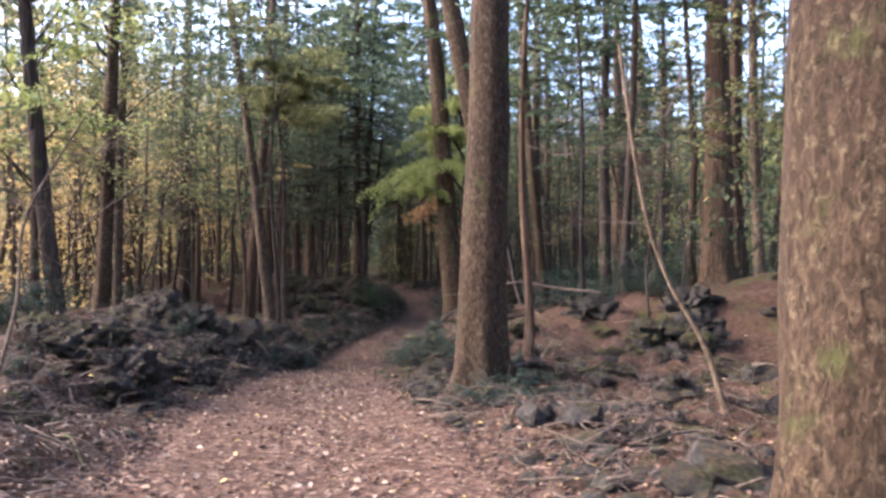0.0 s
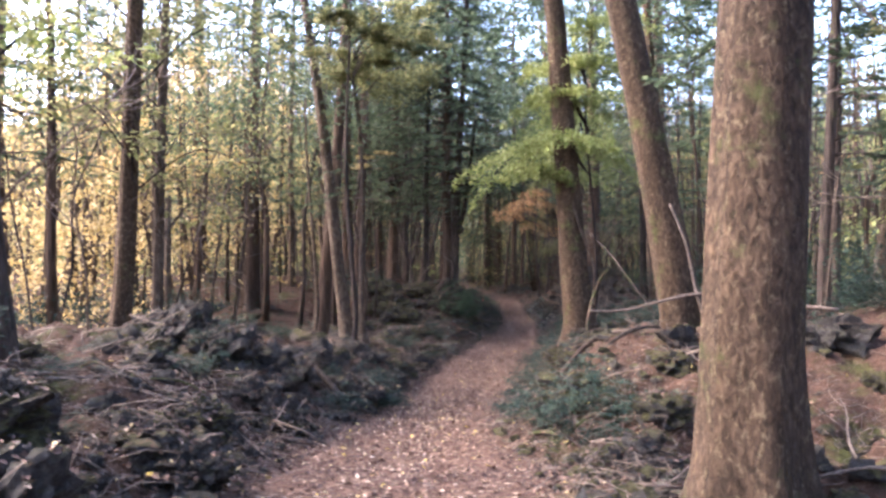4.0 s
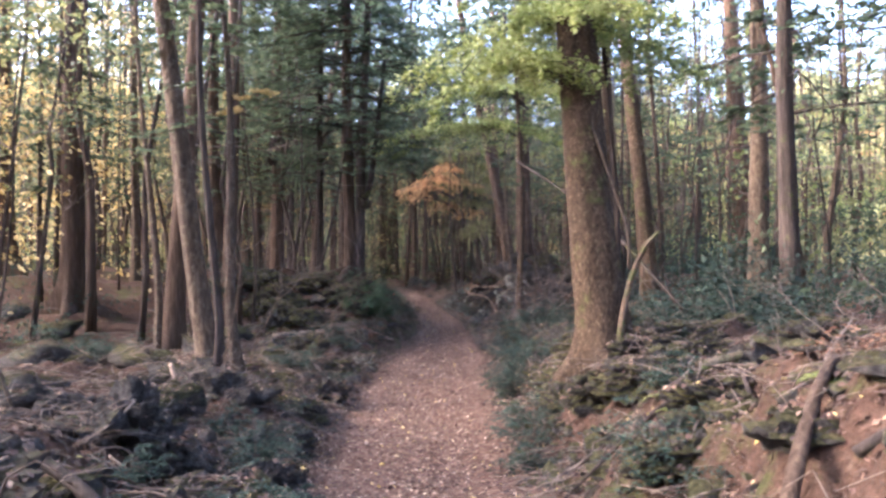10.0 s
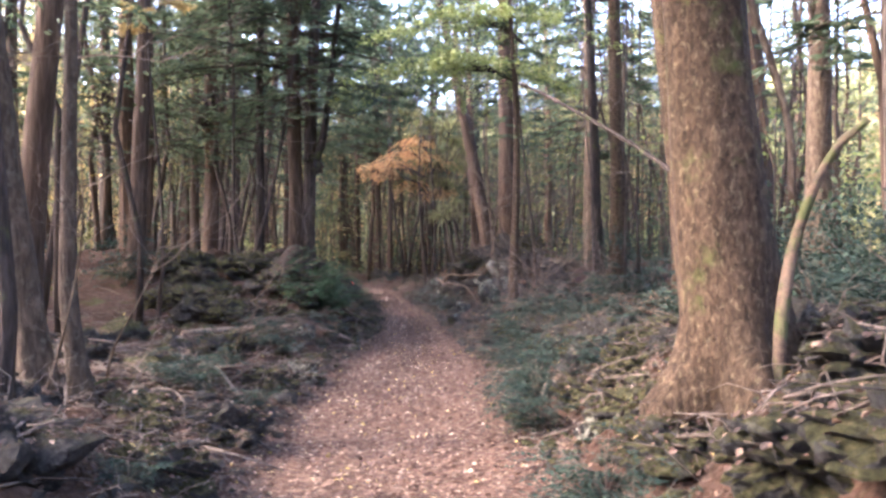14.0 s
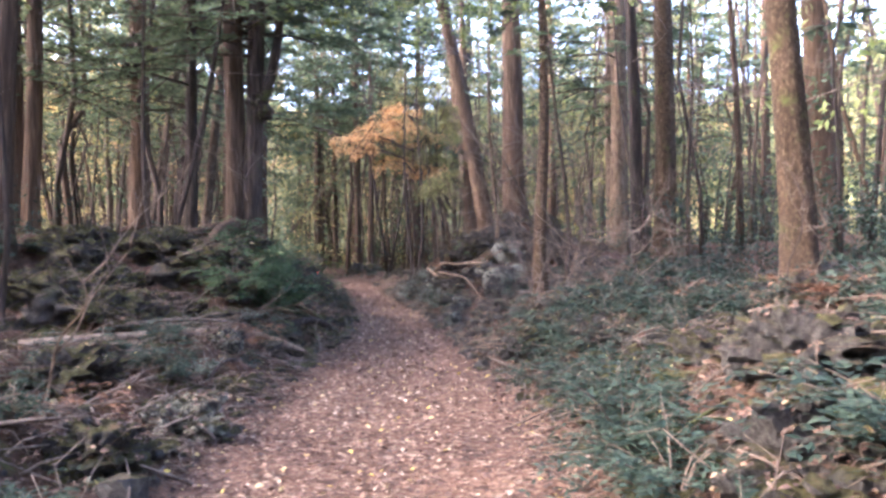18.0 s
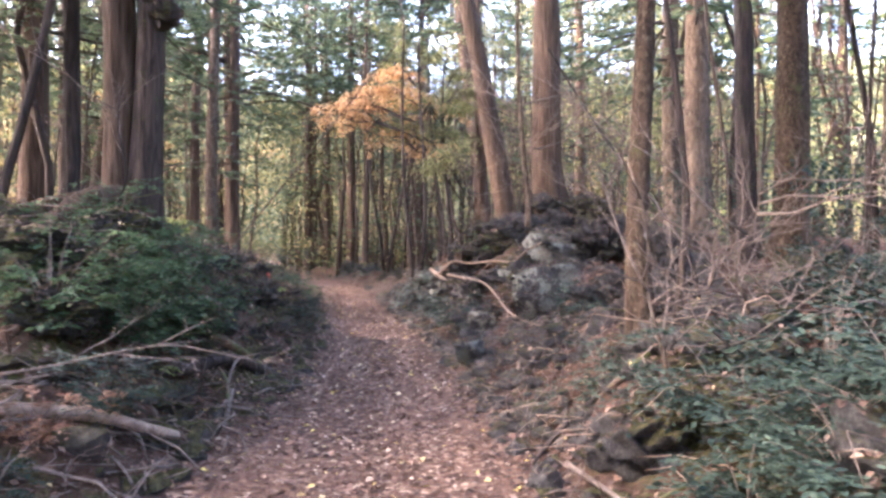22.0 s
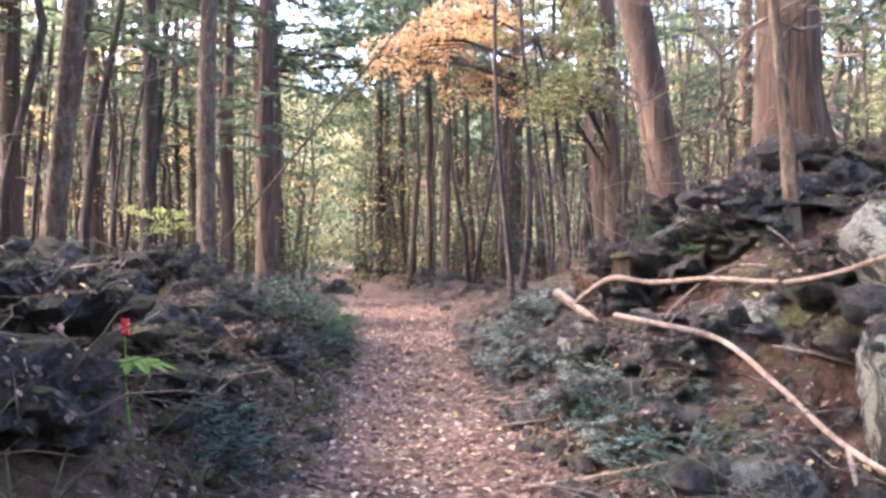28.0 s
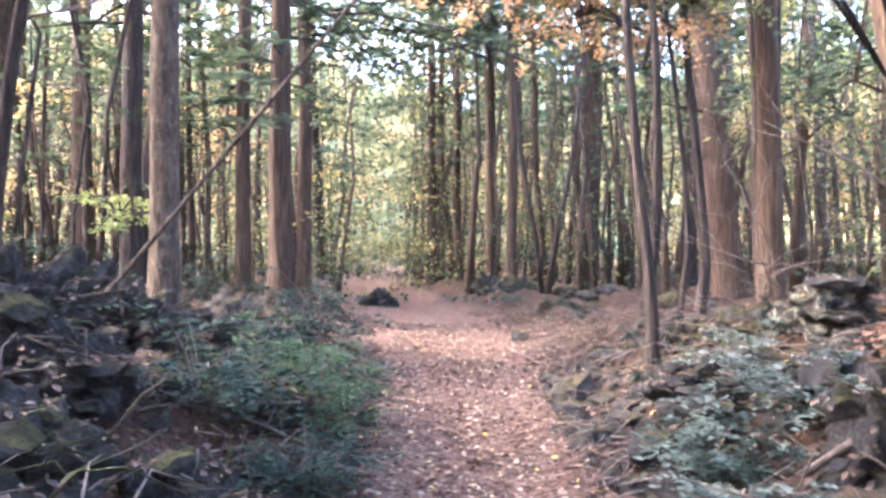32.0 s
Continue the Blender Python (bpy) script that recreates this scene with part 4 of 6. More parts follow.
rock(1.33, 38.95, 0.3, "black", z=-0.12, stretch=(1.2, 1.0, 1.0), turn=80)
rock(1.0, 39.15, 0.34, "black", z=-0.55, stretch=(1.0, 1.0, 1.3), turn=150)
for x, y, r, kind in [(2.0, 39.3, 0.38, "mossy"), (1.6, 39.7, 0.34, "mossy"), (2.9, 39.4, 0.4, "mossy"), (2.2, 38.8, 0.34, "black"), (3.1, 40.2, 0.34, "black"), (1.9, 40.4, 0.28, "mossy"), (2.6, 38.9, 0.3, "mossy")]:
    rock(x, y, r, kind)


def boulder(x, y, z, r, seed, stretch, turn):
    """A broken block with flat faces and worn edges."""
    g = random.Random(seed)
    planes = [(Vector((g.gauss(0, 1), g.gauss(0, 1), g.gauss(0, 1))).normalized(), g.uniform(0.72, 1.0)) for _ in range(17)]
    bm = bmesh.new()
    bmesh.ops.create_icosphere(bm, subdivisions=4, radius=1.0)
    for v in bm.verts:
        p = v.co.normalized()
        d = min(k / max(p.dot(n), 0.05) for n, k in planes)
        v.co = p * (min(d, 1.35) + 0.05 * noise.noise(p * 5) + 0.025 * noise.noise(p * 14))
    me = bpy.data.meshes.new("boulder")
    bm.to_mesh(me)
    bm.free()
    me.polygons.foreach_set("use_smooth", [True] * len(me.polygons))
    me.materials.append(BOULDER)
    ob = new("boulder", me)
    ob.matrix_world = pose(x, y, z, 8, -6, turn) @ Matrix.Diagonal((r * stretch[0], r * stretch[1], r * stretch[2], 1))
    return tagged(ob, "large broken lava boulder with white lichen patches", "boulder", "lava rocks")


boulder(1.38, 36.4, -1.0, 0.6, 3, (1.0, 0.8, 0.85), 20)
boulder(1.62, 36.95, -0.42, 0.56, 5, (1.15, 0.9, 0.55), 70)
boulder(1.08, 37.95, -0.98, 0.3, 8, (0.8, 1.0, 1.1), 130)
boulder(0.36, 36.2, -1.42, 0.26, 16, (1.2, 0.9, 0.8), 40)
boulder(-0.1, 34.0, -1.5, 0.2, 18, (1.1, 0.9, 0.9), 80)
boulder(1.28, 33.2, -1.18, 0.25, 21, (1.0, 0.9, 1.1), 10)
boulder(0.16, 39.4, -1.25, 0.26, 23, (0.9, 0.9, 1.1), 200)
g = random.Random(77)
for _ in range(16):
    rock(g.uniform(-6.8, -3.0), g.uniform(31.9, 34.4), g.uniform(0.25, 0.5), "green", stretch=(1.25, 1, 0.8))
for _ in range(60):
    y = g.uniform(7.5, 23)
    rock(float(along(LINE, y)) - float(along(HALF, y)) - 0.4 - abs(g.gauss(0, 1.7)), y, g.uniform(0.08, 0.27), g.choice(["black", "black", "black", "mossy"]))
for _ in range(34):
    y = g.uniform(37.5, 44)
    rock(float(along(LINE, y)) + float(along(HALF, y)) + 0.4 + abs(g.gauss(0, 0.8)), y, g.uniform(0.08, 0.24), g.choice(["black", "mossy", "lichen"]))
for _ in range(14):
    y = g.uniform(31.5, 42)
    rock(float(along(LINE, y)) - float(along(HALF, y)) - 0.35 - abs(g.gauss(0, 0.7)), y, g.uniform(0.08, 0.24), g.choice(["black", "mossy", "black"]))
for _ in range(30):
    y = g.uniform(8, 18)
    rock(float(along(LINE, y)) + float(along(HALF, y)) + 1.2 + abs(g.gauss(0, 2.9)), y, g.uniform(0.1, 0.24), g.choice(["black", "mossy", "green", "mossy"]))
for _ in range(60):
    y = g.uniform(12, 31)
    rock(float(along(LINE, y)) + float(along(HALF, y)) + 0.6 + abs(g.gauss(0, 1.5)), y, g.uniform(0.12, 0.3) + (0.08 if y > 18 else 0), g.choice(["mossy", "green", "black"]), stretch=(1.2, 1.05, 0.95))
g = random.Random(11)
for _ in range(16):
    y = g.uniform(4, 60)
    u = g.choice((-1, 1)) * (float(along(HALF, y)) + 0.35 + abs(g.gauss(0, 1.6)))
    rock(float(along(LINE, y)) + u, y, g.uniform(0.14, 0.3), g.choice(["black", "mossy"]))


def far_rocks(count, kind, label):
    """Rocks lying farther off between the trees, joined."""
    verts, faces = [], []
    for _ in range(count):
        y = g.uniform(6, 60)
        u = g.choice((-1, -1, 1)) * (float(along(HALF, y)) + 1.6 + abs(g.gauss(0, 3.2)))
        x, r = float(along(LINE, y)) + u, g.uniform(0.14, 0.42)
        m = pose(x, y, ground_z(x, y) + 0.05, g.uniform(-14, 14), g.uniform(-14, 14), g.uniform(0, 360)) @ Matrix.Diagonal((r * g.uniform(0.9, 1.4), r, r * g.uniform(0.7, 1.1), 1))
        src = g.choice(ROCKS[2 if abs(u) > 5 else 3][kind])
        faces.extend(tuple(k + len(verts) for k in p.vertices) for p in src.polygons)
        verts.extend(m @ v.co for v in src.vertices)
    tagged(new("lava_rocks", mesh("lava_rocks", verts, faces, ROCK if kind == "black" else MOSSY)), label, "rocks", "", "stuff")


far_rocks(80, "black", "black lava rocks lying between the trees")
far_rocks(70, "mossy", "mossy lava rocks lying between the trees")


# ---- undergrowth ----
def shrub_meshes(seed, height, spread, stems, blade, mat, slim, sprays=7):
    """Arching stems that carry flat feathery sprays."""
    g = np.random.default_rng(seed)
    verts, faces, pos, axis = [], [], [], []
    for i in range(stems):
        a, t = g.uniform(0, 2 * math.pi), g.uniform(0.25, 1.0)
        top = np.array([math.cos(a) * spread * t, math.sin(a) * spread * t, height * g.uniform(0.35, 1.1) * (1.2 - 0.5 * t)])
        line = spline([(0, 0, -0.08), top * np.array([0.35, 0.35, 0.6]), top], 3)
        v, f = tube(line, np.linspace(0.008, 0.002, len(line)), 3)
        faces += [tuple(k + len(verts) for k in q) for q in f]
        verts += v
        for _ in range(sprays):
            base = np.array(tuple(line[min(len(line) - 1, int(len(line) * g.uniform(0.3, 1.0)))]))
            b = a + g.normal(0, 0.9)
            way = np.array([math.cos(b), math.sin(b), g.normal(0.0, 0.25)])
            ln = spread * g.uniform(0.22, 0.6)
            q = np.linspace(0.08, 1, 7)[:, None]
            pts = base + way * q * ln + np.array([0, 0, -0.28]) * ln * q * q
            side = np.cross(way, [0, 0, 1.0])
            for sgn in (-1, 1):
                pos.append(pts + g.normal(0, 0.006, pts.shape))
                axis.append(np.tile(way * 0.7 + side * sgn * 0.9, (7, 1)) + g.normal(0, 0.18, (7, 3)))
    pos, axis = np.concatenate(pos), np.concatenate(axis)
    pos[:, 2] = np.maximum(pos[:, 2], 0.02)
    n = len(pos)
    lv, lf = leaves(pos, axis, blade * g.uniform(0.6, 1.25, n), blade * slim * g.uniform(0.7, 1.2, n), 0.12, g)
    return mesh("shrub_leaves", lv, lf, mat, False), mesh("shrub_stems", verts, faces, STICK)


SHRUBS = [shrub_meshes(100 + i, 0.42 + 0.1 * i, 0.42 + 0.06 * i, 12, 0.056, SHRUB, 0.5, 8) for i in range(4)] + [shrub_meshes(120 + i, 0.6, 0.6, 13, 0.066, SHRUB, 0.34, 11) for i in range(3)] + [shrub_meshes(140 + i, 0.42, 0.42, 14, 0.06, FROST, 0.6, 8) for i in range(2)] + [shrub_meshes(150 + i, 0.4, 0.45, 12, 0.07, WITHERED, 0.35, 5) for i in range(2)] + [shrub_meshes(160 + i, 0.62, 0.6, 14, 0.06, YOUNG, 0.36, 12) for i in range(2)]


def shrub(x, y, size=1.0, which=None, label=""):
    g = random.Random(int(x * 53 + y * 101))
    i = g.randrange(7) if which is None else which
    words = "low evergreen shrub with small dark leaves" if i < 4 else "low bushy conifer seedling with fine dark needles" if i < 7 or i > 10 else "low shrub with pale grey-green leaves" if i < 9 else "withered brown shrub with dry leaves"
    ob = tagged(new("shrub"), label or words, "shrub", "undergrowth")
    ob.matrix_world = pose(x, y, ground_z(x, y) - 0.02, 0, 0, g.uniform(0, 360)) @ Matrix.Scale(size, 4)
    part("foliage", SHRUBS[i][0], ob)
    part("stemwork", SHRUBS[i][1], ob)


for x, y, s, i in [
    (-3.05, 31.8, 0.9, 11), (-3.1, 32.4, 1.15, 12), (-3.3, 32.0, 1.1, 11), (-2.75, 32.9, 0.5, 12), (-3.35, 32.7, 1.2, 12), (-3.0, 34.2, 0.5, 5), (-2.1, 36.9, 0.8, 2),
    (-2.3, 41.6, 0.8, 5), (-2.6, 42.8, 0.8, 11), (-2.75, 43.6, 0.9, 12), (-3.1, 43.1, 0.95, 11), (-3.4, 44.3, 1.2, 0), (-3.0, 45.2, 1.1, 6), (-3.4, 46.4, 1.4, 3), (-3.8, 47.6, 1.3, 2), (-3.0, 41.9, 1.2, 1),
    (2.5, 22.9, 1.3, 0), (2.7, 23.6, 1.4, 1), (2.6, 21.9, 1.6, 2), (2.0, 25.0, 1.2, 3), (3.0, 24.2, 1.8, 0), (0.4, 23.4, 1.1, 4), (3.8, 23.0, 1.7, 1), (4.4, 25.2, 1.9, 3), (2.2, 25.6, 1.6, 1),
    (-0.45, 23.2, 0.9, 5), (-0.2, 24.4, 1.0, 4), (-0.1, 25.4, 1.1, 6), (0.2, 26.5, 0.9, 5), (0.0, 27.4, 0.7, 5), (0.5, 28.4, 0.8, 4), (0.9, 29.2, 0.8, 6), (1.6, 29.9, 0.8, 10), (1.3, 28.2, 0.9, 5), (2.4, 30.2, 0.9, 9), (2.0, 28.8, 0.9, 10),
    (-0.2, 13.2, 1.1, 0), (-0.6, 12.6, 0.9, 1), (-0.3, 11.7, 0.8, 2), (0.2, 12.3, 0.9, 4), (-0.4, 16.2, 0.8, 3), (-0.7, 15.2, 0.7, 4), (0.1, 17.4, 0.8, 0), (-3.3, 14.2, 0.6, 4), (-3.6, 18.6, 0.7, 5), (-3.4, 18.0, 0.6, 2), (-4.3, 12.2, 0.6, 5),
    (-3.4, 24.4, 0.55, 5), (-3.9, 25.6, 0.6, 0), (-4.0, 24.2, 0.8, 4), (-3.4, 27.8, 0.45, 6), (-4.2, 28.8, 0.7, 0), (-3.1, 29.6, 0.5, 1), (-2.9, 30.8, 0.6, 4), (0.1, 36.5, 0.8, 3), (0.0, 37.6, 0.8, 0), (-0.15, 41.3, 0.6, 0),
    (1.0, 33.6, 0.8, 1), (0.5, 31.2, 0.9, 2), (1.9, 34.6, 0.9, 0), (-0.3, 40.3, 0.7, 7), (-0.25, 40.8, 0.8, 8), (-0.25, 41.5, 0.85, 7), (-0.05, 42.0, 0.9, 8), (0.3, 41.5, 0.9, 7), (0.15, 42.6, 0.9, 8), (0.5, 42.5, 1.0, 7), (-0.1, 39.8, 0.6, 8), (0.5, 43.2, 0.8, 8), (0.0, 37.2, 0.6, 7), (-0.1, 38.0, 0.7, 8), (0.1, 38.6, 0.7, 7),
    (0.75, 39.3, 0.5, 11), (1.05, 38.9, 0.55, 12), (0.95, 39.8, 0.45, 11), (1.6, 40.3, 0.6, 5), (3.1, 28.9, 1.3, 9), (3.5, 28.5, 1.2, 10), (2.7, 28.7, 1.0, 9), (-4.0, 27.0, 0.9, 10), (1.2, 26.6, 0.9, 9), (-3.4, 16.8, 0.8, 10), (0.9, 16.2, 0.8, 9), (1.9, 34.9, 1.0, 10), (0.6, 40.9, 0.9, 9), (-2.9, 38.9, 0.8, 10), (-3.1, 30.2, 0.8, 9), (0.6, 7.4, 0.8, 5),
    (-3.25, 16.4, 0.8, 4), (-3.35, 15.7, 0.7, 5), (-3.05, 17.0, 0.5, 4), (-3.9, 16.1, 0.6, 0), (-4.1, 19.3, 0.6, 1), (-3.7, 20.9, 0.5, 5), (-0.75, 19.6, 0.8, 5), (-0.6, 20.6, 0.9, 6), (-0.85, 18.6, 0.6, 4), (-1.05, 15.6, 0.6, 4), (1.6, 21.8, 1.3, 1), (1.3, 22.6, 1.2, 3), (2.0, 22.2, 1.4, 2),
    (0.35, 28.9, 1.0, 0), (0.9, 28.6, 1.1, 1), (1.6, 28.9, 1.1, 5), (1.2, 29.6, 1.2, 2), (0.6, 29.6, 1.0, 4), (1.9, 29.6, 1.1, 0), (2.3, 28.6, 1.0, 4), (0.55, 27.7, 0.9, 1), (1.3, 27.5, 1.0, 6), (2.0, 27.6, 0.9, 2), (0.15, 26.0, 0.9, 1), (2.8, 26.6, 1.2, 2), (2.6, 25.6, 1.3, 3),
    (-3.3, 27.2, 0.6, 7), (-3.6, 28.2, 0.7, 1), (-3.9, 29.3, 0.6, 5), (-3.4, 28.9, 0.55, 8), (-4.5, 28.4, 0.8, 4), (-2.95, 31.35, 0.5, 7), (-3.2, 31.0, 0.5, 8), (-4.0, 25.0, 0.6, 1), (-3.45, 31.4, 1.2, 11), (-3.55, 33.2, 1.2, 12), (-3.15, 33.2, 0.9, 11), (-2.95, 32.5, 0.9, 12),
]:
    shrub(x, y, s, i)
g = random.Random(21)
for _ in range(95):
    y = g.uniform(5, 62)
    sgn = g.choice((-1, 1))
    u = sgn * (float(along(HALF, y)) + 0.7 + abs(g.gauss(0, 4.0)))
    size = g.uniform(0.5, 1.3) * (1.2 if abs(u) > 4 else 0.6)
    if not (0 < u < 4 and y < 9):
        shrub(float(along(LINE, y)) + u, y, size)


# ---- fallen wood and roots ----
def limb(name, ctrl, r0, r1, material, label, category="branch", lift=None, sides=8):
    """A bent piece of wood; ctrl as (x, y, height above the ground), or true heights if lift is given."""
    pts = spline([(x, y, (ground_z(x, y) + h) if lift is None else h) for x, y, h in ctrl], 7)
    origin = pts[0].copy()
    n = len(pts)
    v, f = tube([p - origin for p in pts], [r0 + (r1 - r0) * i / (n - 1) for i in range(n)], sides, 0.25, origin.x)
    ob = new(name, mesh(name, v, f, material))
    ob.location = origin
    return tagged(ob, label, category, "fallen wood")


def pile(name, label, ctrl, r0, r1, mat, category="branch", true=False):
    return limb(name, ctrl, r0, r1, mat, label, category, True if true else None)


pile("forked_branch", "pale barkless branch stub of a fallen forked bough", [(0.03, 39.86, -0.765), (0.14, 39.6, -0.865), (0.28, 39.3, -1.0), (0.4, 39.05, -1.15)], 0.038, 0.033, PALE, true=True)
pile("fallen_branch", "long pale barkless branch lying over rocks", [(0.14, 39.6, -0.865), (0.23, 39.38, -0.74), (0.37, 39.1, -0.61), (0.64, 38.95, -0.645), (0.94, 38.5, -0.60), (1.13, 37.8, -0.6), (1.1, 37.1, -0.53), (1.09, 36.5, -0.42), (1.25, 36.25, -0.31)], 0.025, 0.011, PALE, true=True)
pile("fallen_branch", "long pale barkless branch lying over rocks", [(0.1, 37.8, -0.8), (0.19, 37.5, -0.81), (0.58, 37.32, -0.9), (0.72, 36.9, -1.08), (0.78, 36.3, -1.26), (0.95, 35.6, -1.4)], 0.019, 0.013, PALE, true=True)
pile("fallen_branch", "side branch of pale dead wood", [(0.78, 36.3, -1.26), (0.72, 36.1, -1.42), (0.7, 35.9, -1.62)], 0.014, 0.006, PALE, true=True)
pile("fallen_branch", "long weathered branch lying on leaf litter", [(-5.2, 28.9, 0.16), (-4.41, 29.73, 0.13), (-3.5, 30.2, 0.12), (-2.95, 30.5, 0.1), (-2.5, 30.95, 0.05)], 0.068, 0.034, PALE)
pile("root", "thick reddish root climbing down from a tree foot", [(-3.8, 34.2, 0.2), (-3.9, 33.5, 0.12), (-4.1, 32.9, -0.2), (-4.45, 32.2, -0.55), (-4.7, 31.6, -0.95)], 0.14, 0.07, BARK["cedar"], "root", True)
pile("root", "reddish root climbing down from a tree foot", [(-3.9, 34.2, 0.2), (-4.3, 33.8, 0.1), (-4.7, 33.3, -0.12), (-5.2, 32.8, -0.4)], 0.11, 0.06, BARK["cedar"], "root", True)
pile("fallen_branch", "thin pale branch lying on the bank", [(-4.6, 30.2, 0.12), (-3.8, 30.35, 0.1), (-3.2, 30.7, 0.05)], 0.025, 0.012, STICK)
pile("root", "pale root arching across a tree foot", [(0.0, 14.2, 0.55), (0.45, 14.3, 0.56), (0.85, 14.32, 0.66), (1.47, 14.28, 0.78), (2.06, 14.25, 0.68), (2.9, 14.0, 0.6)], 0.012, 0.028, STICK, "root", True)
pile("root", "pale root running down the foot of a leaning trunk", [(1.02, 14.4, 1.9), (1.22, 14.42, 1.4), (1.35, 14.4, 0.75), (1.5, 14.3, 0.2)], 0.016, 0.02, STICK, "root", True)
pile("root", "gnarled pale root hanging to the ground", [(1.6, 14.2, 0.72), (1.62, 14.1, 0.45), (1.7, 14.1, 0.2), (1.66, 14.0, -0.1)], 0.014, 0.022, STICK, "root", True)
pile("broken_log", "short broken log leaning on the bank", [(-0.03, 14.25, -0.15), (0.08, 14.04, -0.5), (-0.05, 13.8, -0.95)], 0.035, 0.055, ROOT, "log", True)
pile("root", "dark arching root beside the path", [(-4.4, 15.3, 0.15), (-3.9, 15.15, 0.3), (-3.6, 15.0, 0.3), (-3.35, 14.87, 0.1), (-3.3, 14.8, -0.15)], 0.025, 0.06, BARK["dark"], "root")
pile("fallen_log", "brown log lying up the bank", [(-0.5, 14.5, 0.08), (-0.05, 15.05, 0.1), (0.37, 15.57, 0.12), (0.6, 15.9, 0.05)], 0.04, 0.036, BARK["cedar"], "log")
pile("fallen_branch", "reddish dead branch lying in leaf litter", [(-0.23, 13.2, 0.06), (-0.12, 13.8, 0.07), (0.0, 14.4, 0.05)], 0.035, 0.025, BARK["cedar"])
pile("fallen_branch", "dark crooked branch on leaf litter", [(0.0, 14.75, 0.05), (0.35, 14.45, 0.09), (0.7, 14.4, 0.1), (1.1, 14.8, 0.05)], 0.03, 0.02, BARK["dark"])
pile("fallen_branch", "pale dead branch on leaf litter", [(0.0, 13.2, 0.04), (0.3, 13.1, 0.08), (0.7, 13.0, 0.05)], 0.014, 0.01, PALE)
pile("fallen_branch", "thin dark branch beside a path", [(-5.6, 15.4, 0.3), (-5.0, 14.6, 0.28), (-4.6, 14.2, 0.2), (-4.2, 13.9, 0.08)], 0.03, 0.016, BARK["dark"])
pile("fallen_branch", "short pale broken branch", [(-5.0, 20.6, 0.4), (-4.85, 20.4, 0.2), (-4.7, 20.2, 0.05)], 0.03, 0.03, PALE)
pile("fallen_log", "dark weathered log beside the path", [(-2.98, 32.02, 0.12), (-2.75, 32.25, 0.13), (-2.45, 32.75, 0.1), (-2.1, 33.25, 0.05)], 0.065, 0.045, BARK["dark"], "log")
pile("broken_branch", "upright broken branch stub", [(-2.8, 31.95, -0.02), (-2.86, 32.05, 0.15), (-2.92, 32.15, 0.34)], 0.04, 0.028, BARK["cedar"])
pile("fallen_branch", "thin pale stick on the path edge", [(-0.58, 37.05, 0.02), (-0.2, 37.0, 0.05), (0.2, 36.85, 0.06)], 0.012, 0.009, PALE)
pile("fallen_branch", "thin pale stick standing in litter", [(-1.9, 33.0, -0.02), (-1.93, 33.1, 0.12), (-1.95, 33.15, 0.3)], 0.009, 0.006, STICK)
pile("root", "thick mossy root crossing the bank", [(0.0, 18.9, 0.1), (0.19, 19.11, 0.07), (0.65, 19.27, 0.05), (1.07, 19.23, 0.06), (1.7, 19.5, -0.02)], 0.042, 0.035, ROOT, "root")
pile("root", "thick mossy root crossing the bank", [(-0.15, 18.0, 0.02), (0.05, 18.2, 0.05), (0.27, 18.5, 0.05), (0.6, 18.57, 0.06), (1.3, 18.7, -0.02)], 0.038, 0.03, ROOT, "root")
pile("mossy_log", "mossy log half sunk in leaf litter", [(0.2, 17.2, 0.1), (0.6, 17.36, 0.18), (1.1, 17.7, 0.16), (1.6, 17.9, 0.05)], 0.06, 0.05, BARK["mossy"], "log")
pile("vine_stem", "bare leaning vine stem against a thick trunk", [(0.42, 20.36, -0.95), (0.46, 20.36, -0.25), (0.56, 20.36, 0.27), (0.72, 20.25, 0.75), (0.86, 20.1, 0.95)], 0.042, 0.024, ROOT, "vine", True)
pile("vine_stem", "thin vine climbing a thick trunk", [(0.62, 20.5, 0.5), (0.58, 20.5, 1.05), (0.3, 20.5, 1.9), (0.12, 20.55, 2.5), (0.03, 20.7, 3.2), (0.0, 20.7, 5.5)], 0.025, 0.015, BARK["beech"], "vine", True)
pile("leaning_pole", "long dead pole leaning into the trees", [(-4.88, 43.25, -1.35), (-4.65, 43.32, -1.0), (-3.88, 43.55, 0.0), (-2.33, 44.0, 2.0), (-0.79, 44.45, 4.05), (0.4, 44.8, 5.6)], 0.026, 0.013, BARK["beech"], "pole", True)
pile("fallen_branch", "crooked bare branch over low shrubs", [(1.06, 30.64, -1.34), (1.45, 30.7, -1.15), (1.78, 30.76, -1.09), (2.36, 30.69, -0.98), (2.7, 30.5, -1.02), (3.04, 30.41, -1.2)], 0.02, 0.028, PALE, true=True)
pile("fallen_branch", "dark branch lying beside the path", [(-3.6, 32.6, 0.1), (-2.9, 32.9, 0.1), (-2.4, 33.1, 0.08), (-2.1, 33.2, 0.03)], 0.05, 0.03, ROOT)
pile("leaning_branch", "long thin dead branch leaning across the bank", [(1.31, 31.2, -1.2), (1.2, 31.3, -0.5), (1.07, 31.52, -0.1), (0.74, 31.86, 0.5), (0.38, 32.4, 1.4)], 0.014, 0.008, BARK["dark"], true=True)
pile("leaning_branch", "long dark branch hanging from a trunk", [(0.1, 26.6, 2.55), (0.45, 26.18, 2.25), (1.06, 25.4, 1.66), (1.47, 24.75, 1.17), (1.82, 24.11, 0.58), (2.4, 23.4, -0.3)], 0.02, 0.035, BARK["dark"], true=True)
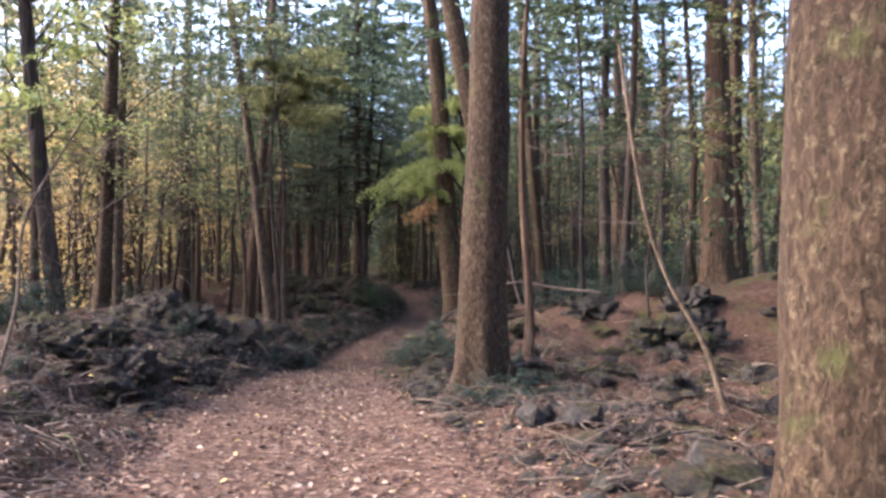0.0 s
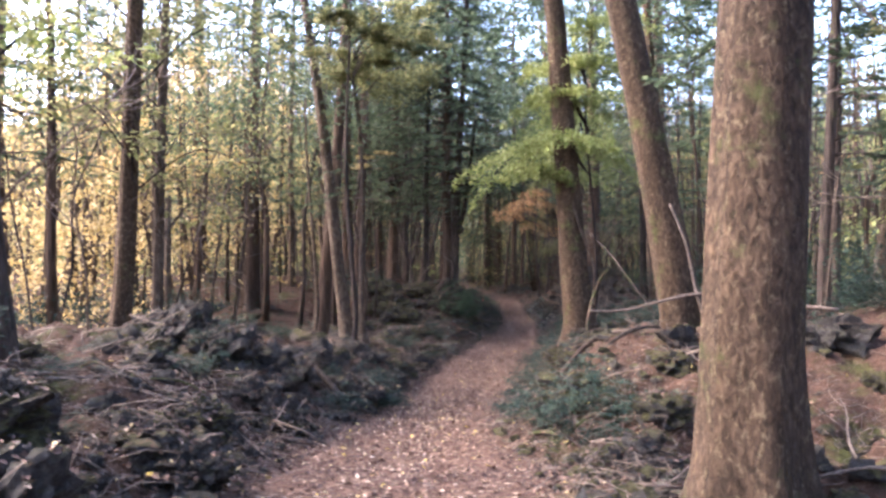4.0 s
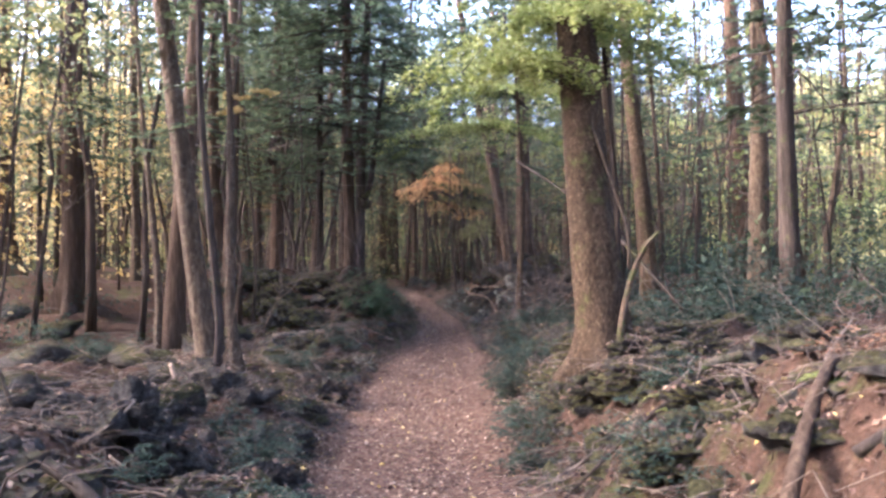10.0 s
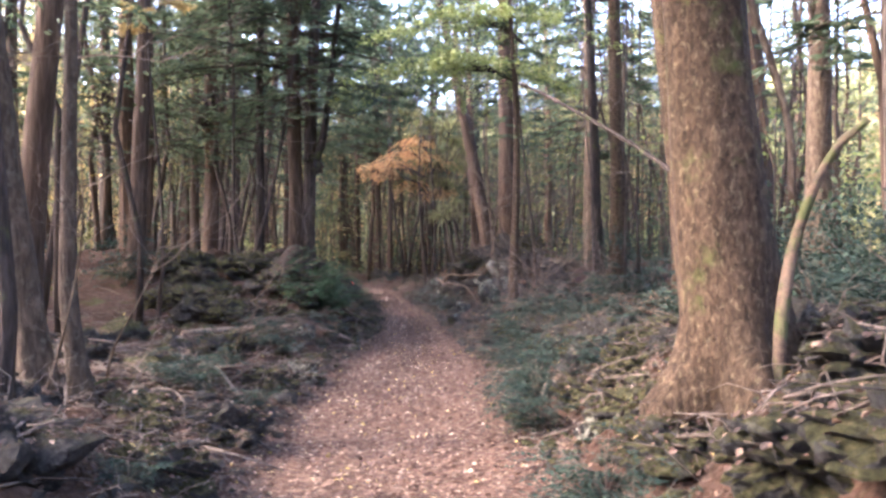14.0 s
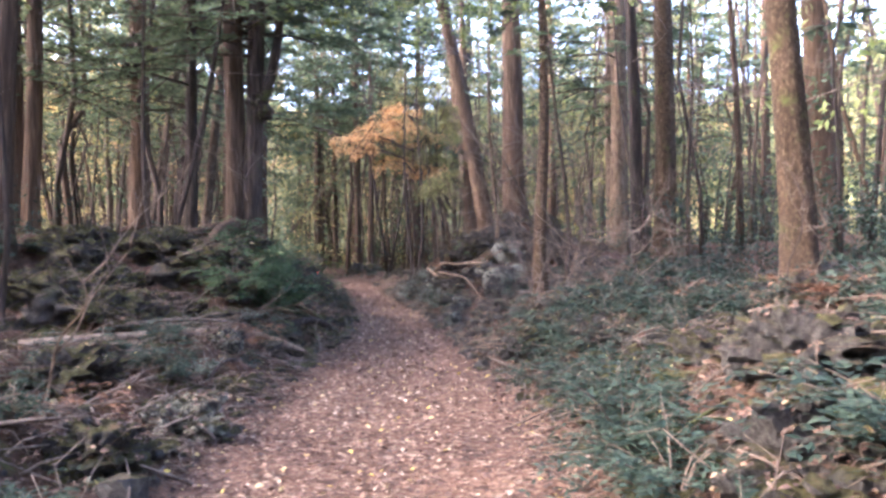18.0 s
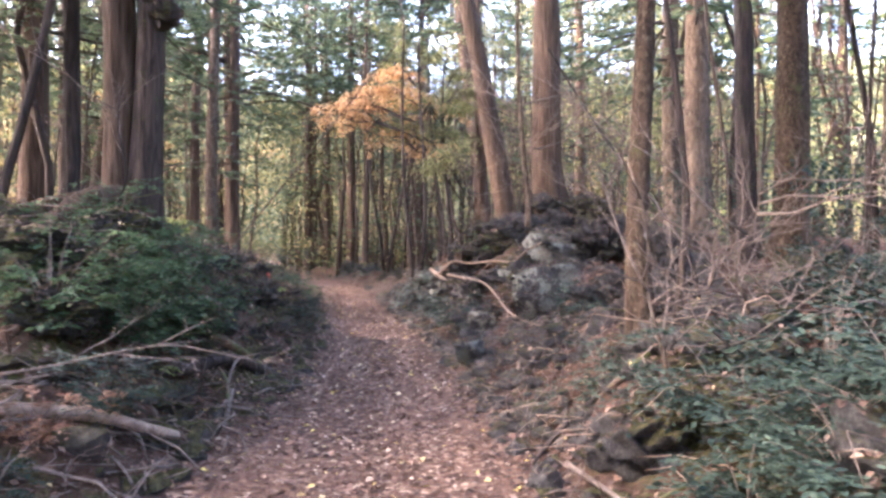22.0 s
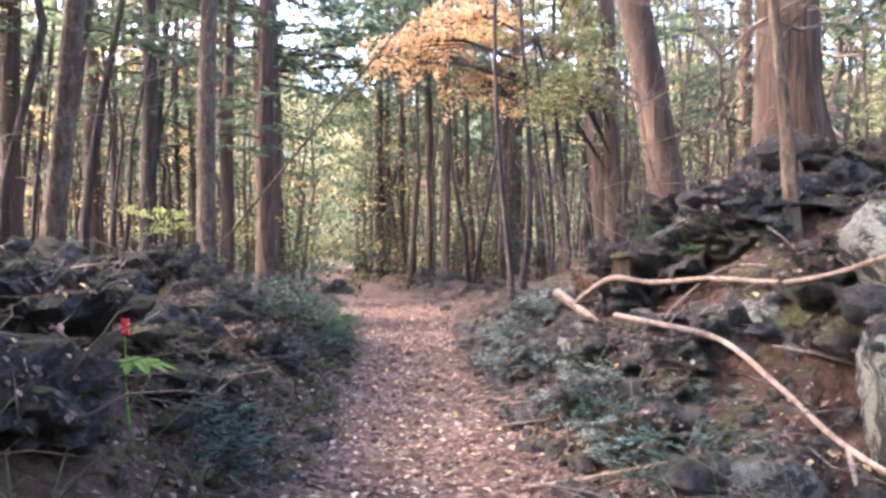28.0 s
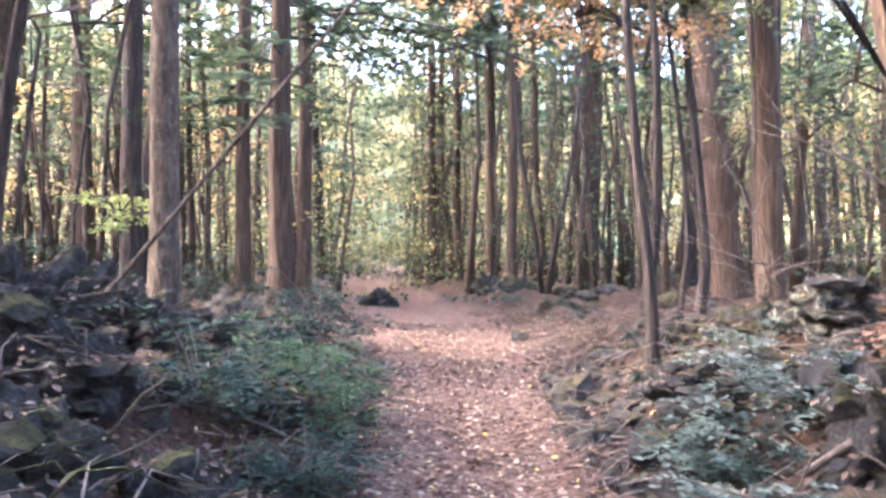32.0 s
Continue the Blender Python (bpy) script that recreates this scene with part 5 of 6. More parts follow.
pile("bare_sapling", "thin bent bare stem beside the path", [(2.3, 6.0, -0.2), (2.18, 6.3, 0.56), (1.88, 6.4, 1.17), (1.69, 6.5, 1.89), (1.55, 6.7, 3.2)], 0.028, 0.015, BARK["beech"], true=True)
pile("bare_sapling", "thin bent bare stem beside the path", [(-3.0, 5.0, 0.1), (-3.05, 5.2, 0.5), (-3.25, 5.8, 1.0), (-3.55, 6.5, 1.7), (-3.3, 7.0, 2.6)], 0.018, 0.01, BARK["beech"], true=True)
for x, y, turn, s in [(1.6, 7.6, 30, 1.3), (2.4, 8.6, 140, 1.4), (1.2, 9.4, 80, 1.2), (2.9, 6.6, 200, 1.2), (1.3, 29.7, 20, 1.5), (1.9, 30.3, -30, 1.7), (2.3, 29.6, 160, 1.5), (1.2, 30.9, 60, 1.3), (1.5, 34.3, 200, 1.4), (0.9, 35.0, 150, 1.2), (-3.6, 30.6, 10, 1.4), (-3.0, 34.0, 70, 1.1), (0.9, 44.6, 20, 1.6), (1.5, 45.0, 170, 1.6), (1.1, 13.0, 100, 1.3), (-4.2, 21.4, 120, 1.3), (0.7, 30.4, 5, 1.7), (1.0, 30.9, -20, 1.8), (1.4, 31.3, 40, 1.8), (2.6, 30.0, 10, 1.8), (1.1, 29.9, 45, 1.6), (3.0, 31.0, 120, 2.0), (0.8, 30.9, 80, 1.2), (-3.6, 14.9, 200, 1.5), (-3.9, 13.0, 150, 1.6), (-3.5, 18.2, 120, 1.3), (-3.9, 16.4, 170, 1.6), (-4.0, 19.0, 130, 1.5), (-3.7, 26.6, 215, 1.5), (-3.4, 29.4, 160, 1.6), (-3.2, 30.9, 140, 1.2), (0.7, 19.6, -20, 1.6), (0.3, 16.8, 30, 1.4), (0.5, 15.9, 60, 1.6), (1.9, 17.2, 60, 1.5)]:
    ob = tagged(new("fallen_branch", BARE_BOUGHS[int(abs(turn)) % 5]), "forked bare dead branch lying on the ground", "branch", "fallen wood")
    ob.matrix_world = pose(x, y, ground_z(x, y) + 0.08, 15, -2, turn) @ Matrix.Diagonal((s, s, s * 0.5, 1))
for x, y, tx, ty, r in [(-3.85, 34.2, -4.7, 33.0, 0.10), (-3.75, 34.0, -4.0, 32.7, 0.08), (-3.95, 34.1, -5.3, 33.4, 0.08), (0.5, 21.0, 1.2, 20.45, 0.1), (0.4, 20.9, -0.15, 20.3, 0.07), (0.55, 20.95, 1.0, 20.2, 0.07), (2.2, 39.7, 1.6, 38.9, 0.07), (2.1, 39.7, 1.3, 39.3, 0.06), (1.3, 14.5, 0.7, 14.0, 0.08), (1.4, 14.5, 1.9, 13.7, 0.09)]:
    up = 0.04 if x < -3 else 0.0
    pile("root", "spreading surface root at a tree foot", [(x, y, 0.1 + up), ((2 * x + tx) / 3, (2 * y + ty) / 3, 0.08 + up), ((x + 2 * tx) / 3 + 0.08, (y + 2 * ty) / 3, 0.04 + up * 0.7), (tx, ty, -0.05)], r, r * 0.45, BARK["cedar"], "root")


def stump(x, y, r, h, label, seed, kind="cedar", base=None):
    """A broken stump with a moss cap."""
    ob = tagged(new("tree_stump"), label, "stump")
    ob.location = (x, y, ground_z(x, y) if base is None else base)
    zs = np.linspace(-0.25, h, 9)
    v, f = tube([(0.04 * z, 0, z) for z in zs], [r * (1.35 - 0.35 * max(z, 0) / h) for z in zs], 16, 0.35, seed, lambda a, z: 0.12 * math.sin(5 * a + seed) + 0.08 * math.sin(11 * a))
    part("trunk", mesh("trunk", v, f, BARK[kind]), ob)
    bm = bmesh.new()
    bmesh.ops.create_icosphere(bm, subdivisions=3, radius=1.0)
    for w in bm.verts:
        w.co *= 1 + 0.3 * noise.noise(w.co * 2.2 + Vector((seed, 0, 0))) + 0.12 * noise.noise(w.co * 7)
        w.co = Vector((w.co.x * r * 1.35, w.co.y * r * 1.35, w.co.z * r * 0.42 + h))
    me = bpy.data.meshes.new("moss_cap")
    bm.to_mesh(me)
    bm.free()
    me.materials.append(MOSS)
    part("moss_cap", me, ob, "cushion of green moss")


stump(0.5, 39.25, 0.085, 0.22, "broken reddish stump with a green moss cap", 2.0, "cedar", -0.66)
stump(-3.3, 35.5, 0.07, 0.3, "low stump covered with bright moss", 5.0, "mossy")

# bare shrubs and saplings with many thin twigs
def bare_sapling(x, y, height, lean, label="thin bare sapling with crooked twigs", mat="dark", twigs=4, dia=0.05):
    g = random.Random(int(x * 31 + y * 77))
    ob = tagged(new("sapling"), label, "sapling", "bare saplings")
    ob.location = (x, y, ground_z(x, y))
    c = [(0, 0, -0.1)]
    for i in range(1, 5):
        c.append((lean[0] * height * i / 4 + g.uniform(-0.12, 0.12), lean[1] * height * i / 4 + g.uniform(-0.12, 0.12), height * i / 4))
    line = spline(c, 5)
    v, f = tube(line, np.linspace(dia / 2, dia / 6, len(line)), 6, 0.15, x)
    part("stem", mesh("stem", v, f, BARK[mat]), ob)
    for i in range(twigs):
        p = line[int(len(line) * g.uniform(0.3, 0.95))]
        part("branch", g.choice(BARE_BOUGHS), ob, "", pose(*p, g.uniform(-40, 40), g.uniform(-60, 0), g.uniform(0, 360)) @ Matrix.Scale(g.uniform(0.45, 0.9) * (0.6 if height < 2.3 else 1), 4))


for x, y, h, l, t in [(-6.3, 13.6, 3.4, (-0.1, 0), 5), (-7.6, 14.8, 4.2, (0.2, 0), 5), (-6.8, 16.8, 3.6, (0.25, 0), 6), (-8.8, 16.2, 4.5, (-0.2, 0), 5), (-5.9, 18.8, 3.4, (-0.2, 0), 5), (-7.4, 21.0, 4.5, (0.1, 0), 5),
                      (-5.1, 23.1, 2.2, (0.25, -0.1), 8), (-4.7, 23.6, 1.6, (0.4, -0.1), 6), (0.55, 29.9, 1.5, (-0.2, 0.1), 9), (0.9, 30.3, 1.3, (0.3, 0), 9), (1.4, 29.5, 1.4, (0.2, 0), 7), (3.0, 28.6, 1.6, (0.05, 0), 4), (3.5, 28.8, 1.5, (0.0, 0), 4),
                      (2.9, 36.4, 2.4, (0.1, 0), 6), (1.2, 41.6, 1.2, (-0.3, 0), 6), (0.8, 44.4, 1.2, (0.2, 0), 6),
                      (1.5, 44.6, 1.3, (-0.4, 0), 6), (2.3, 45.2, 1.6, (0.2, 0), 6), (1.5, 39.9, 2.6, (0.05, 0), 9), (1.9, 38.9, 2.4, (-0.12, 0), 9), (2.7, 40.9, 2.8, (0.1, 0), 9), (3.1, 39.6, 2.6, (-0.05, 0), 8), (1.3, 40.9, 2.2, (-0.15, 0), 8), (3.4, 41.4, 3.0, (0.05, 0), 8), (0.9, 40.2, 1.8, (-0.2, 0), 8), (2.2, 42.0, 2.8, (0.0, 0), 9), (1.1, 31.0, 1.1, (0.35, 0), 9), (1.9, 31.2, 1.2, (-0.3, 0), 9), (2.5, 30.6, 1.2, (0.2, 0), 9), (-3.6, 33.2, 1.6, (0.1, 0), 4), (3.4, 12.5, 3.4, (0.1, 0), 5), (4.6, 14.6, 3.8, (-0.1, 0), 5), (3.9, 17.2, 3.8, (0.15, 0), 5), (-3.9, 26.0, 1.1, (0.3, 0), 5),
                      (-4.8, 9.6, 2.4, (0.1, 0), 4), (-5.4, 7.2, 3.4, (-0.1, 0), 5), (5.2, 20.4, 4.0, (-0.1, 0), 5), (5.0, 33.0, 4.0, (0.2, 0), 5), (6.0, 36.2, 4.4, (0.1, 0), 5), (-5.4, 39.2, 3.8, (0.15, 0), 4), (-6.8, 39.5, 4.2, (0.2, 0), 4)]:
    bare_sapling(x, y, h, l, twigs=t, dia=0.018 + 0.007 * h, mat="beech" if int(x * 10) % 2 else "dark")

# strewn sticks, each a fallen branch of its own
g = random.Random(31)
for _ in range(150):
    y = g.uniform(5, 54)
    u = g.choice((-1, 1)) * (float(along(HALF, y)) + 0.15 + abs(g.gauss(0, 1.5)))
    x = float(along(LINE, y)) + u
    a, ln = g.uniform(0, 6.3), g.uniform(0.4, 1.6)
    dx, dy = math.cos(a) * ln / 2, math.sin(a) * ln / 2
    if abs(lateral(x - dx, y - dy)) < along(HALF, y) or abs(lateral(x + dx, y + dy)) < along(HALF, y):
        continue
    r = g.uniform(0.008, 0.026)
    h = g.uniform(0.03, 0.16)
    limb("stick", [(x - dx, y - dy, r), (x + g.uniform(-0.1, 0.1), y + g.uniform(-0.1, 0.1), h), (x + dx, y + dy, r)], r, r * 0.5, g.choice([STICK, BARK["dark"], ROOT]), "dead stick lying on the forest floor", "stick", None, 6)

# a plant with red berries over one lime green leaf
berry = tagged(new("berry_plant"), "small plant with a red berry head and one lime green leaf", "plant")
berry.location = (-2.57, 36.75, ground_z(-2.57, 36.75))
head_z = -0.76 - berry.location.z
red = Nodes("red_berries", 0.35, 0.5)
red.b.inputs["Base Color"].default_value = (0.72, 0.05, 0.025, 1)
v, f = tube(spline([(0.02, 0, -0.06), (0.0, 0, head_z * 0.5), (0, 0, head_z - 0.02)], 4), np.linspace(0.007, 0.004, 9), 6)
part("stalk", mesh("stalk", v, f, LIME), berry)
bm = bmesh.new()
for k in range(26):
    a = k * 2.4
    bmesh.ops.create_icosphere(bm, subdivisions=1, radius=0.0085, matrix=Matrix.Translation((0.014 * math.cos(a), 0.014 * math.sin(a), head_z - 0.025 + 0.075 * k / 26)))
me = bpy.data.meshes.new("berry_head")
bm.to_mesh(me)
bm.free()
me.materials.append(red.m)
part("berry_head", me, berry, "cluster of red berries")


def fern(x, y, z, size, mat, label, fronds=5):
    g = np.random.default_rng(int(abs(x * 100 + y * 10)))
    ob = tagged(new("fern"), label, "fern", "undergrowth")
    ob.location = (x, y, z)
    for i in range(fronds):
        a = 2 * math.pi * (i + g.random() * 0.6) / fronds
        d = np.array([math.cos(a), math.sin(a), 0])
        t = np.linspace(0.12, 1, 16)[:, None]
        line = d * t * size + np.array([0, 0, 1.0]) * size * (0.75 * t - 0.85 * t * t)
        pos, ax = [], []
        for s in (-1, 1):
            side = np.array([-d[1], d[0], 0]) * s
            pos.append(line)
            ax.append(np.tile(side + d * 0.5 + np.array([0, 0, -0.15]), (16, 1)))
        ln = np.tile(size * 0.34 * np.sin(np.linspace(0.35, 3.0, 16)), 2)
        lv, lf = leaves(np.concatenate(pos), np.concatenate(ax), ln, size * 0.09, 0.1, g)
        part("frond", mesh("frond", lv, lf, mat, False), ob)


g6 = np.random.default_rng(66)
lobes6 = 7
ang = np.linspace(-1.5, 1.5, lobes6) - 0.4
ax6 = np.stack([np.cos(ang), np.sin(ang) * 0.9, np.full(lobes6, -0.35)], axis=1)
lv, lf = leaves(np.tile(np.array([[0.06, -0.04, head_z - 0.13]]), (lobes6, 1)), ax6, np.array([0.15, 0.2, 0.23, 0.24, 0.23, 0.2, 0.15]), 0.075, 0.12, g6, 0.1)
part("leaf", mesh("leaf", lv, lf, LIME, False), berry, "lobed lime green leaf")
for x, y, s in [(0.1, 17.7, 0.2), (0.3, 15.4, 0.22), (-0.1, 16.9, 0.16), (0.6, 18.4, 0.25), (-3.4, 33.0, 0.3), (2.6, 27.6, 0.2), (2.2, 26.8, 0.2), (0.8, 27.2, 0.18), (1.6, 35.0, 0.3), (2.0, 35.4, 0.3), (0.6, 33.1, 0.22), (-2.9, 31.9, 0.22)]:
    fern(x, y, ground_z(x, y), s, SHRUB if s > 0.24 else GREEN, "small green fern on the bank")


# ---- joined small stuff ----
def rock_tops():
    """All rocks as one tree of faces, to let litter come to rest on them."""
    bpy.context.view_layer.update()
    verts, faces = [], []
    for ob in scene.objects:
        if ob.type == "MESH" and ob.name.split(".")[0] in ("lava_rock", "boulder", "lava_rocks"):
            m, n = np.array(ob.matrix_world), len(ob.data.vertices)
            co = np.empty(n * 3)
            ob.data.vertices.foreach_get("co", co)
            k = len(verts)
            verts.extend((co.reshape(-1, 3) @ m[:3, :3].T + m[:3, 3]).tolist())
            faces.extend([i + k for i in p.vertices] for p in ob.data.polygons)
    return BVHTree.FromPolygons(verts, faces)


TOPS = rock_tops()


def on_ground(x, y):
    hw = along(HALF, y)
    base, wild = plain_height(x, y), smooth01(hw * 0.8, hw + 0.9, np.abs(lateral(x, y)))
    out = []
    for p, q, b, w in zip(x.tolist(), y.tolist(), base.tolist(), wild.tolist()):
        z = b + lumps(p, q, w)
        if w > 0:
            spot, normal, _, _ = TOPS.ray_cast(Vector((p, q, z + 2.5)), Vector((0, 0, -1)), 2.5)
            if spot is not None and normal.z > 0.3:
                z = spot.z
        out.append(z)
    return np.array(out)


def scatter_leaves(count, low, high, wide, size, seed, on_track):
    g = np.random.default_rng(seed)
    y = low + (high - low) * g.random(count) ** 1.0
    u = g.normal(0, 0.62, count) * along(HALF, y) if on_track else g.choice([-1, 1], count) * (along(HALF, y) * 0.8 + np.abs(g.normal(0, wide, count)))
    x = along(LINE, y) + u
    z = on_ground(x, y)
    a = g.uniform(0, 2 * math.pi, count)
    ax = np.stack([np.cos(a), np.sin(a), np.zeros(count)], axis=1)
    e = 0.06
    ax[:, 2] = (plain_height(x + ax[:, 0] * e, y + ax[:, 1] * e) - plain_height(x, y)) / e + g.normal(0, 0.22, count)
    pos = np.stack([x, y, z + g.uniform(0.006, 0.022, count)], axis=1)
    n = size * g.uniform(0.55, 1.25, count)
    return leaves(pos, ax, n, n * g.uniform(0.4, 0.75, count), 0.18, g)


lv, lf = scatter_leaves(34000, 2.5, 52, 0, 0.058, 301, True)
tagged(new("path_leaf_litter", mesh("path_leaf_litter", lv, lf, LITTER, False)), "dry brown leaves scattered over the path", "leaf litter", "", "stuff")
lv, lf = scatter_leaves(125000, 2.5, 54, 1.9, 0.052, 302, False)
tagged(new("bank_leaf_litter", mesh("bank_leaf_litter", lv, lf, BANK_LITTER, False)), "dry brown leaves covering the banks", "leaf litter", "", "stuff")


lv, lf = scatter_leaves(5000, 31, 42, 1.0, 0.042, 309, False)
tagged(new("bank_leaf_litter", mesh("bank_leaf_litter", lv, lf, LITTER, False)), "paler brown leaves caught on the rocky banks", "leaf litter", "", "stuff")


def twig_litter(count, seed, low, high, sides, wide, stout):
    g = np.random.default_rng(seed)
    y = g.uniform(low, high, count)
    u = g.choice(sides, count) * (along(HALF, y) * 0.95 + np.abs(g.normal(0, wide, count)))
    x = along(LINE, y) + u
    a, ln = g.uniform(0, 2 * math.pi, count), g.uniform(0.12, 0.6, count) * (0.5 + 0.5 * stout)
    ends = [on_ground(x + s * np.cos(a) * ln / 2, y + s * np.sin(a) * ln / 2) + 0.012 + g.random(count) * 0.09 for s in (-1, 1)]
    verts, faces = [], []
    for i in range(count):
        d = Vector((math.cos(a[i]) * ln[i] / 2, math.sin(a[i]) * ln[i] / 2, 0))
        c = Vector((x[i], y[i], 0))
        p, q = c - d, c + d
        p.z, q.z = ends[0][i], ends[1][i]
        if abs(p.z - q.z) > 0.3 * ln[i] + 0.05:
            continue
        m = (p + q) / 2 + Vector((g.normal(0, 0.1) * ln[i], g.normal(0, 0.1) * ln[i], 0.02))
        r = (0.003 + 0.006 * g.random()) * stout
        v, f = tube([p, m, q], [r, r * 0.85, r * 0.4], 3)
        faces += [tuple(k + len(verts) for k in t) for t in f]
        verts += v
    return mesh("twig_litter", verts, faces, STICK)


tagged(new("twig_litter", twig_litter(8000, 303, 3, 54, [-1, 1], 1.9, 1.0)), "thin dead twigs strewn over the banks", "twigs", "", "stuff")
tagged(new("twig_litter", twig_litter(1700, 307, 10, 32, [-1], 3.2, 1.7)), "dead branches and roots strewn between the trees", "twigs", "", "stuff")
tagged(new("twig_litter", twig_litter(600, 308, 5, 28, [1], 2.4, 1.4)), "dead branches and roots strewn between the trees", "twigs", "", "stuff")


def rubble(count, seed, low, high, side, wide, mat, label, size):
    """Small broken stones of the banks, joined."""
    g = np.random.default_rng(seed)
    p = (1 + 5 ** 0.5) / 2
    ball = np.array([(-1, p, 0), (1, p, 0), (-1, -p, 0), (1, -p, 0), (0, -1, p), (0, 1, p), (0, -1, -p), (0, 1, -p), (p, 0, -1), (p, 0, 1), (-p, 0, -1), (-p, 0, 1)]) / 1.9
    tri = [(0, 11, 5), (0, 5, 1), (0, 1, 7), (0, 7, 10), (0, 10, 11), (1, 5, 9), (5, 11, 4), (11, 10, 2), (10, 7, 6), (7, 1, 8), (3, 9, 4), (3, 4, 2), (3, 2, 6), (3, 6, 8), (3, 8, 9), (4, 9, 5), (2, 4, 11), (6, 2, 10), (8, 6, 7), (9, 8, 1)]
    y = g.uniform(low, high, count)
    x = along(LINE, y) + side * (along(HALF, y) * 0.95 + np.abs(g.normal(0, wide, count)))
    r = size * np.exp(g.normal(0, 0.45, count))
    at = np.stack([x, y, on_ground(x, y) + r * 0.15], axis=1)
    a = g.uniform(0, 6.28, count)
    shape = ball[None] * g.uniform(0.6, 1.25, (count, 12, 1)) * (g.uniform(0.6, 1.4, (count, 1, 3)) * np.array([1, 1, 0.7]))
    turned = np.stack([shape[..., 0] * np.cos(a)[:, None] - shape[..., 1] * np.sin(a)[:, None], shape[..., 0] * np.sin(a)[:, None] + shape[..., 1] * np.cos(a)[:, None], shape[..., 2]], axis=2)
    v = (turned * r[:, None, None] + at[:, None]).reshape(-1, 3)
    f = (np.array(tri)[None] + 12 * np.arange(count)[:, None, None]).reshape(-1, 3)
    tagged(new("stone_rubble", mesh("stone_rubble", v.tolist(), f.tolist(), mat, False)), label, "stones", "", "stuff")


rubble(800, 311, 6, 26, -1, 1.5, ROCK, "small broken lava stones on the bank", 0.055)
rubble(500, 315, 3.5, 10, 1, 1.6, ROCK, "small broken lava stones on the bank", 0.06)
rubble(1500, 312, 9, 30, 1, 1.6, MOSSY, "small mossy lava stones on the bank", 0.05)
rubble(600, 313, 26, 46, -1, 0.9, MOSSY, "small mossy lava stones on the bank", 0.06)
rubble(1800, 314, 30, 46, 1, 1.0, ROCK, "small broken lava stones on the bank", 0.055)


def brambles(count, seed, low, high, sides, wide, mat):
    """Bare arching twigs standing out of the litter, joined."""
    g = np.random.default_rng(seed)
    y = g.uniform(low, high, count)
    x = along(LINE, y) + g.choice(sides, count) * (along(HALF, y) + 0.15 + np.abs(g.normal(0, wide, count)))
    z = on_ground(x, y)
    verts, faces = [], []
    for i in range(count):
        a, ln, up = g.uniform(0, 6.3), g.uniform(0.2, 0.75), g.uniform(0.04, 0.26)
        d = Vector((math.cos(a), math.sin(a), 0)) * ln
        s = Vector((-math.sin(a), math.cos(a), 0)) * ln * g.normal(0, 0.12)
        p = Vector((x[i], y[i], z[i] - 0.02))
        r = 0.003 + 0.005 * g.random()
        v, f = tube([p, p + d * 0.3 + s + Vector((0, 0, up * 0.8)), p + d * 0.65 - s + Vector((0, 0, up)), p + d + Vector((0, 0, up * g.uniform(0.1, 1.1)))], [r, r * 0.85, r * 0.6, r * 0.3], 3)
        faces += [tuple(k + len(verts) for k in t) for t in f]
        verts += v
    return mesh("bare_brambles", verts, faces, mat)


tagged(new("bare_brambles", brambles(2400, 304, 4, 50, [-1, 1], 1.7, STICK)), "bare arching twigs standing out of leaf litter", "twigs", "", "stuff")
tagged(new("bare_brambles", brambles(450, 305, 31, 44, [-1], 0.8, ROOT)), "bare brown twigs and rootlets hanging over a rocky bank", "twigs", "", "stuff")
tagged(new("bare_brambles", brambles(90, 306, 28, 33, [1], 1.3, PALE)), "pale dead twigs piled on the bank", "twigs", "", "stuff")


def woods(name, label, mat, clumps, per, radius, blade, seed, where):
    """Leaf clumps of the farther forest and of the added shading canopy, joined."""
    g = np.random.default_rng(seed)
    centres = []
    while len(centres) < clumps:
        c = where(g)
        if c is not None:
            centres.append(c)
    centres = np.array(centres)
    centres[:, 2] += plain_height(centres[:, 0], centres[:, 1])
    m = len(centres) * per
    c = np.repeat(centres, per, axis=0)
    r = np.repeat(radius * g.uniform(0.5, 1.3, len(centres)), per)[:, None]
    off = g.normal(0, 1, (m, 3)) * np.array([0.6, 0.6, 0.17]) * r
    off[:, 2] -= 0.25 * (off[:, 0] ** 2 + off[:, 1] ** 2) / r[:, 0]
    pos = c + off
    ax = off + g.normal(0, 0.5, (m, 3)) * r
    ax[:, 2] -= 0.15
    lv, lf = leaves(pos, ax, blade * g.uniform(0.6, 1.25, m), blade * 0.5 * g.uniform(0.7, 1.2, m), 0.15, g, 0.9)
    tagged(new(name, mesh(name, lv, lf, mat, False)), label, "foliage", "", "stuff")


def zone(side, u0, u1, y0, y1, z0, z1):
    def where(g):
        y = g.uniform(y0, y1)
        u = side * (u0 + (u1 - u0) * g.random())
        return (float(along(LINE, min(y, 60))) + u, y, z0 + (z1 - z0) * g.random() ** 1.2)
    return where


def ahead(z0, z1, y0=74, y1=98):
    def where(g):
        y = g.uniform(y0, y1)
        x = g.uniform(-46, 40)
        return (x, y, z0 + (z1 - z0) * g.random() ** 1.2)
    return where


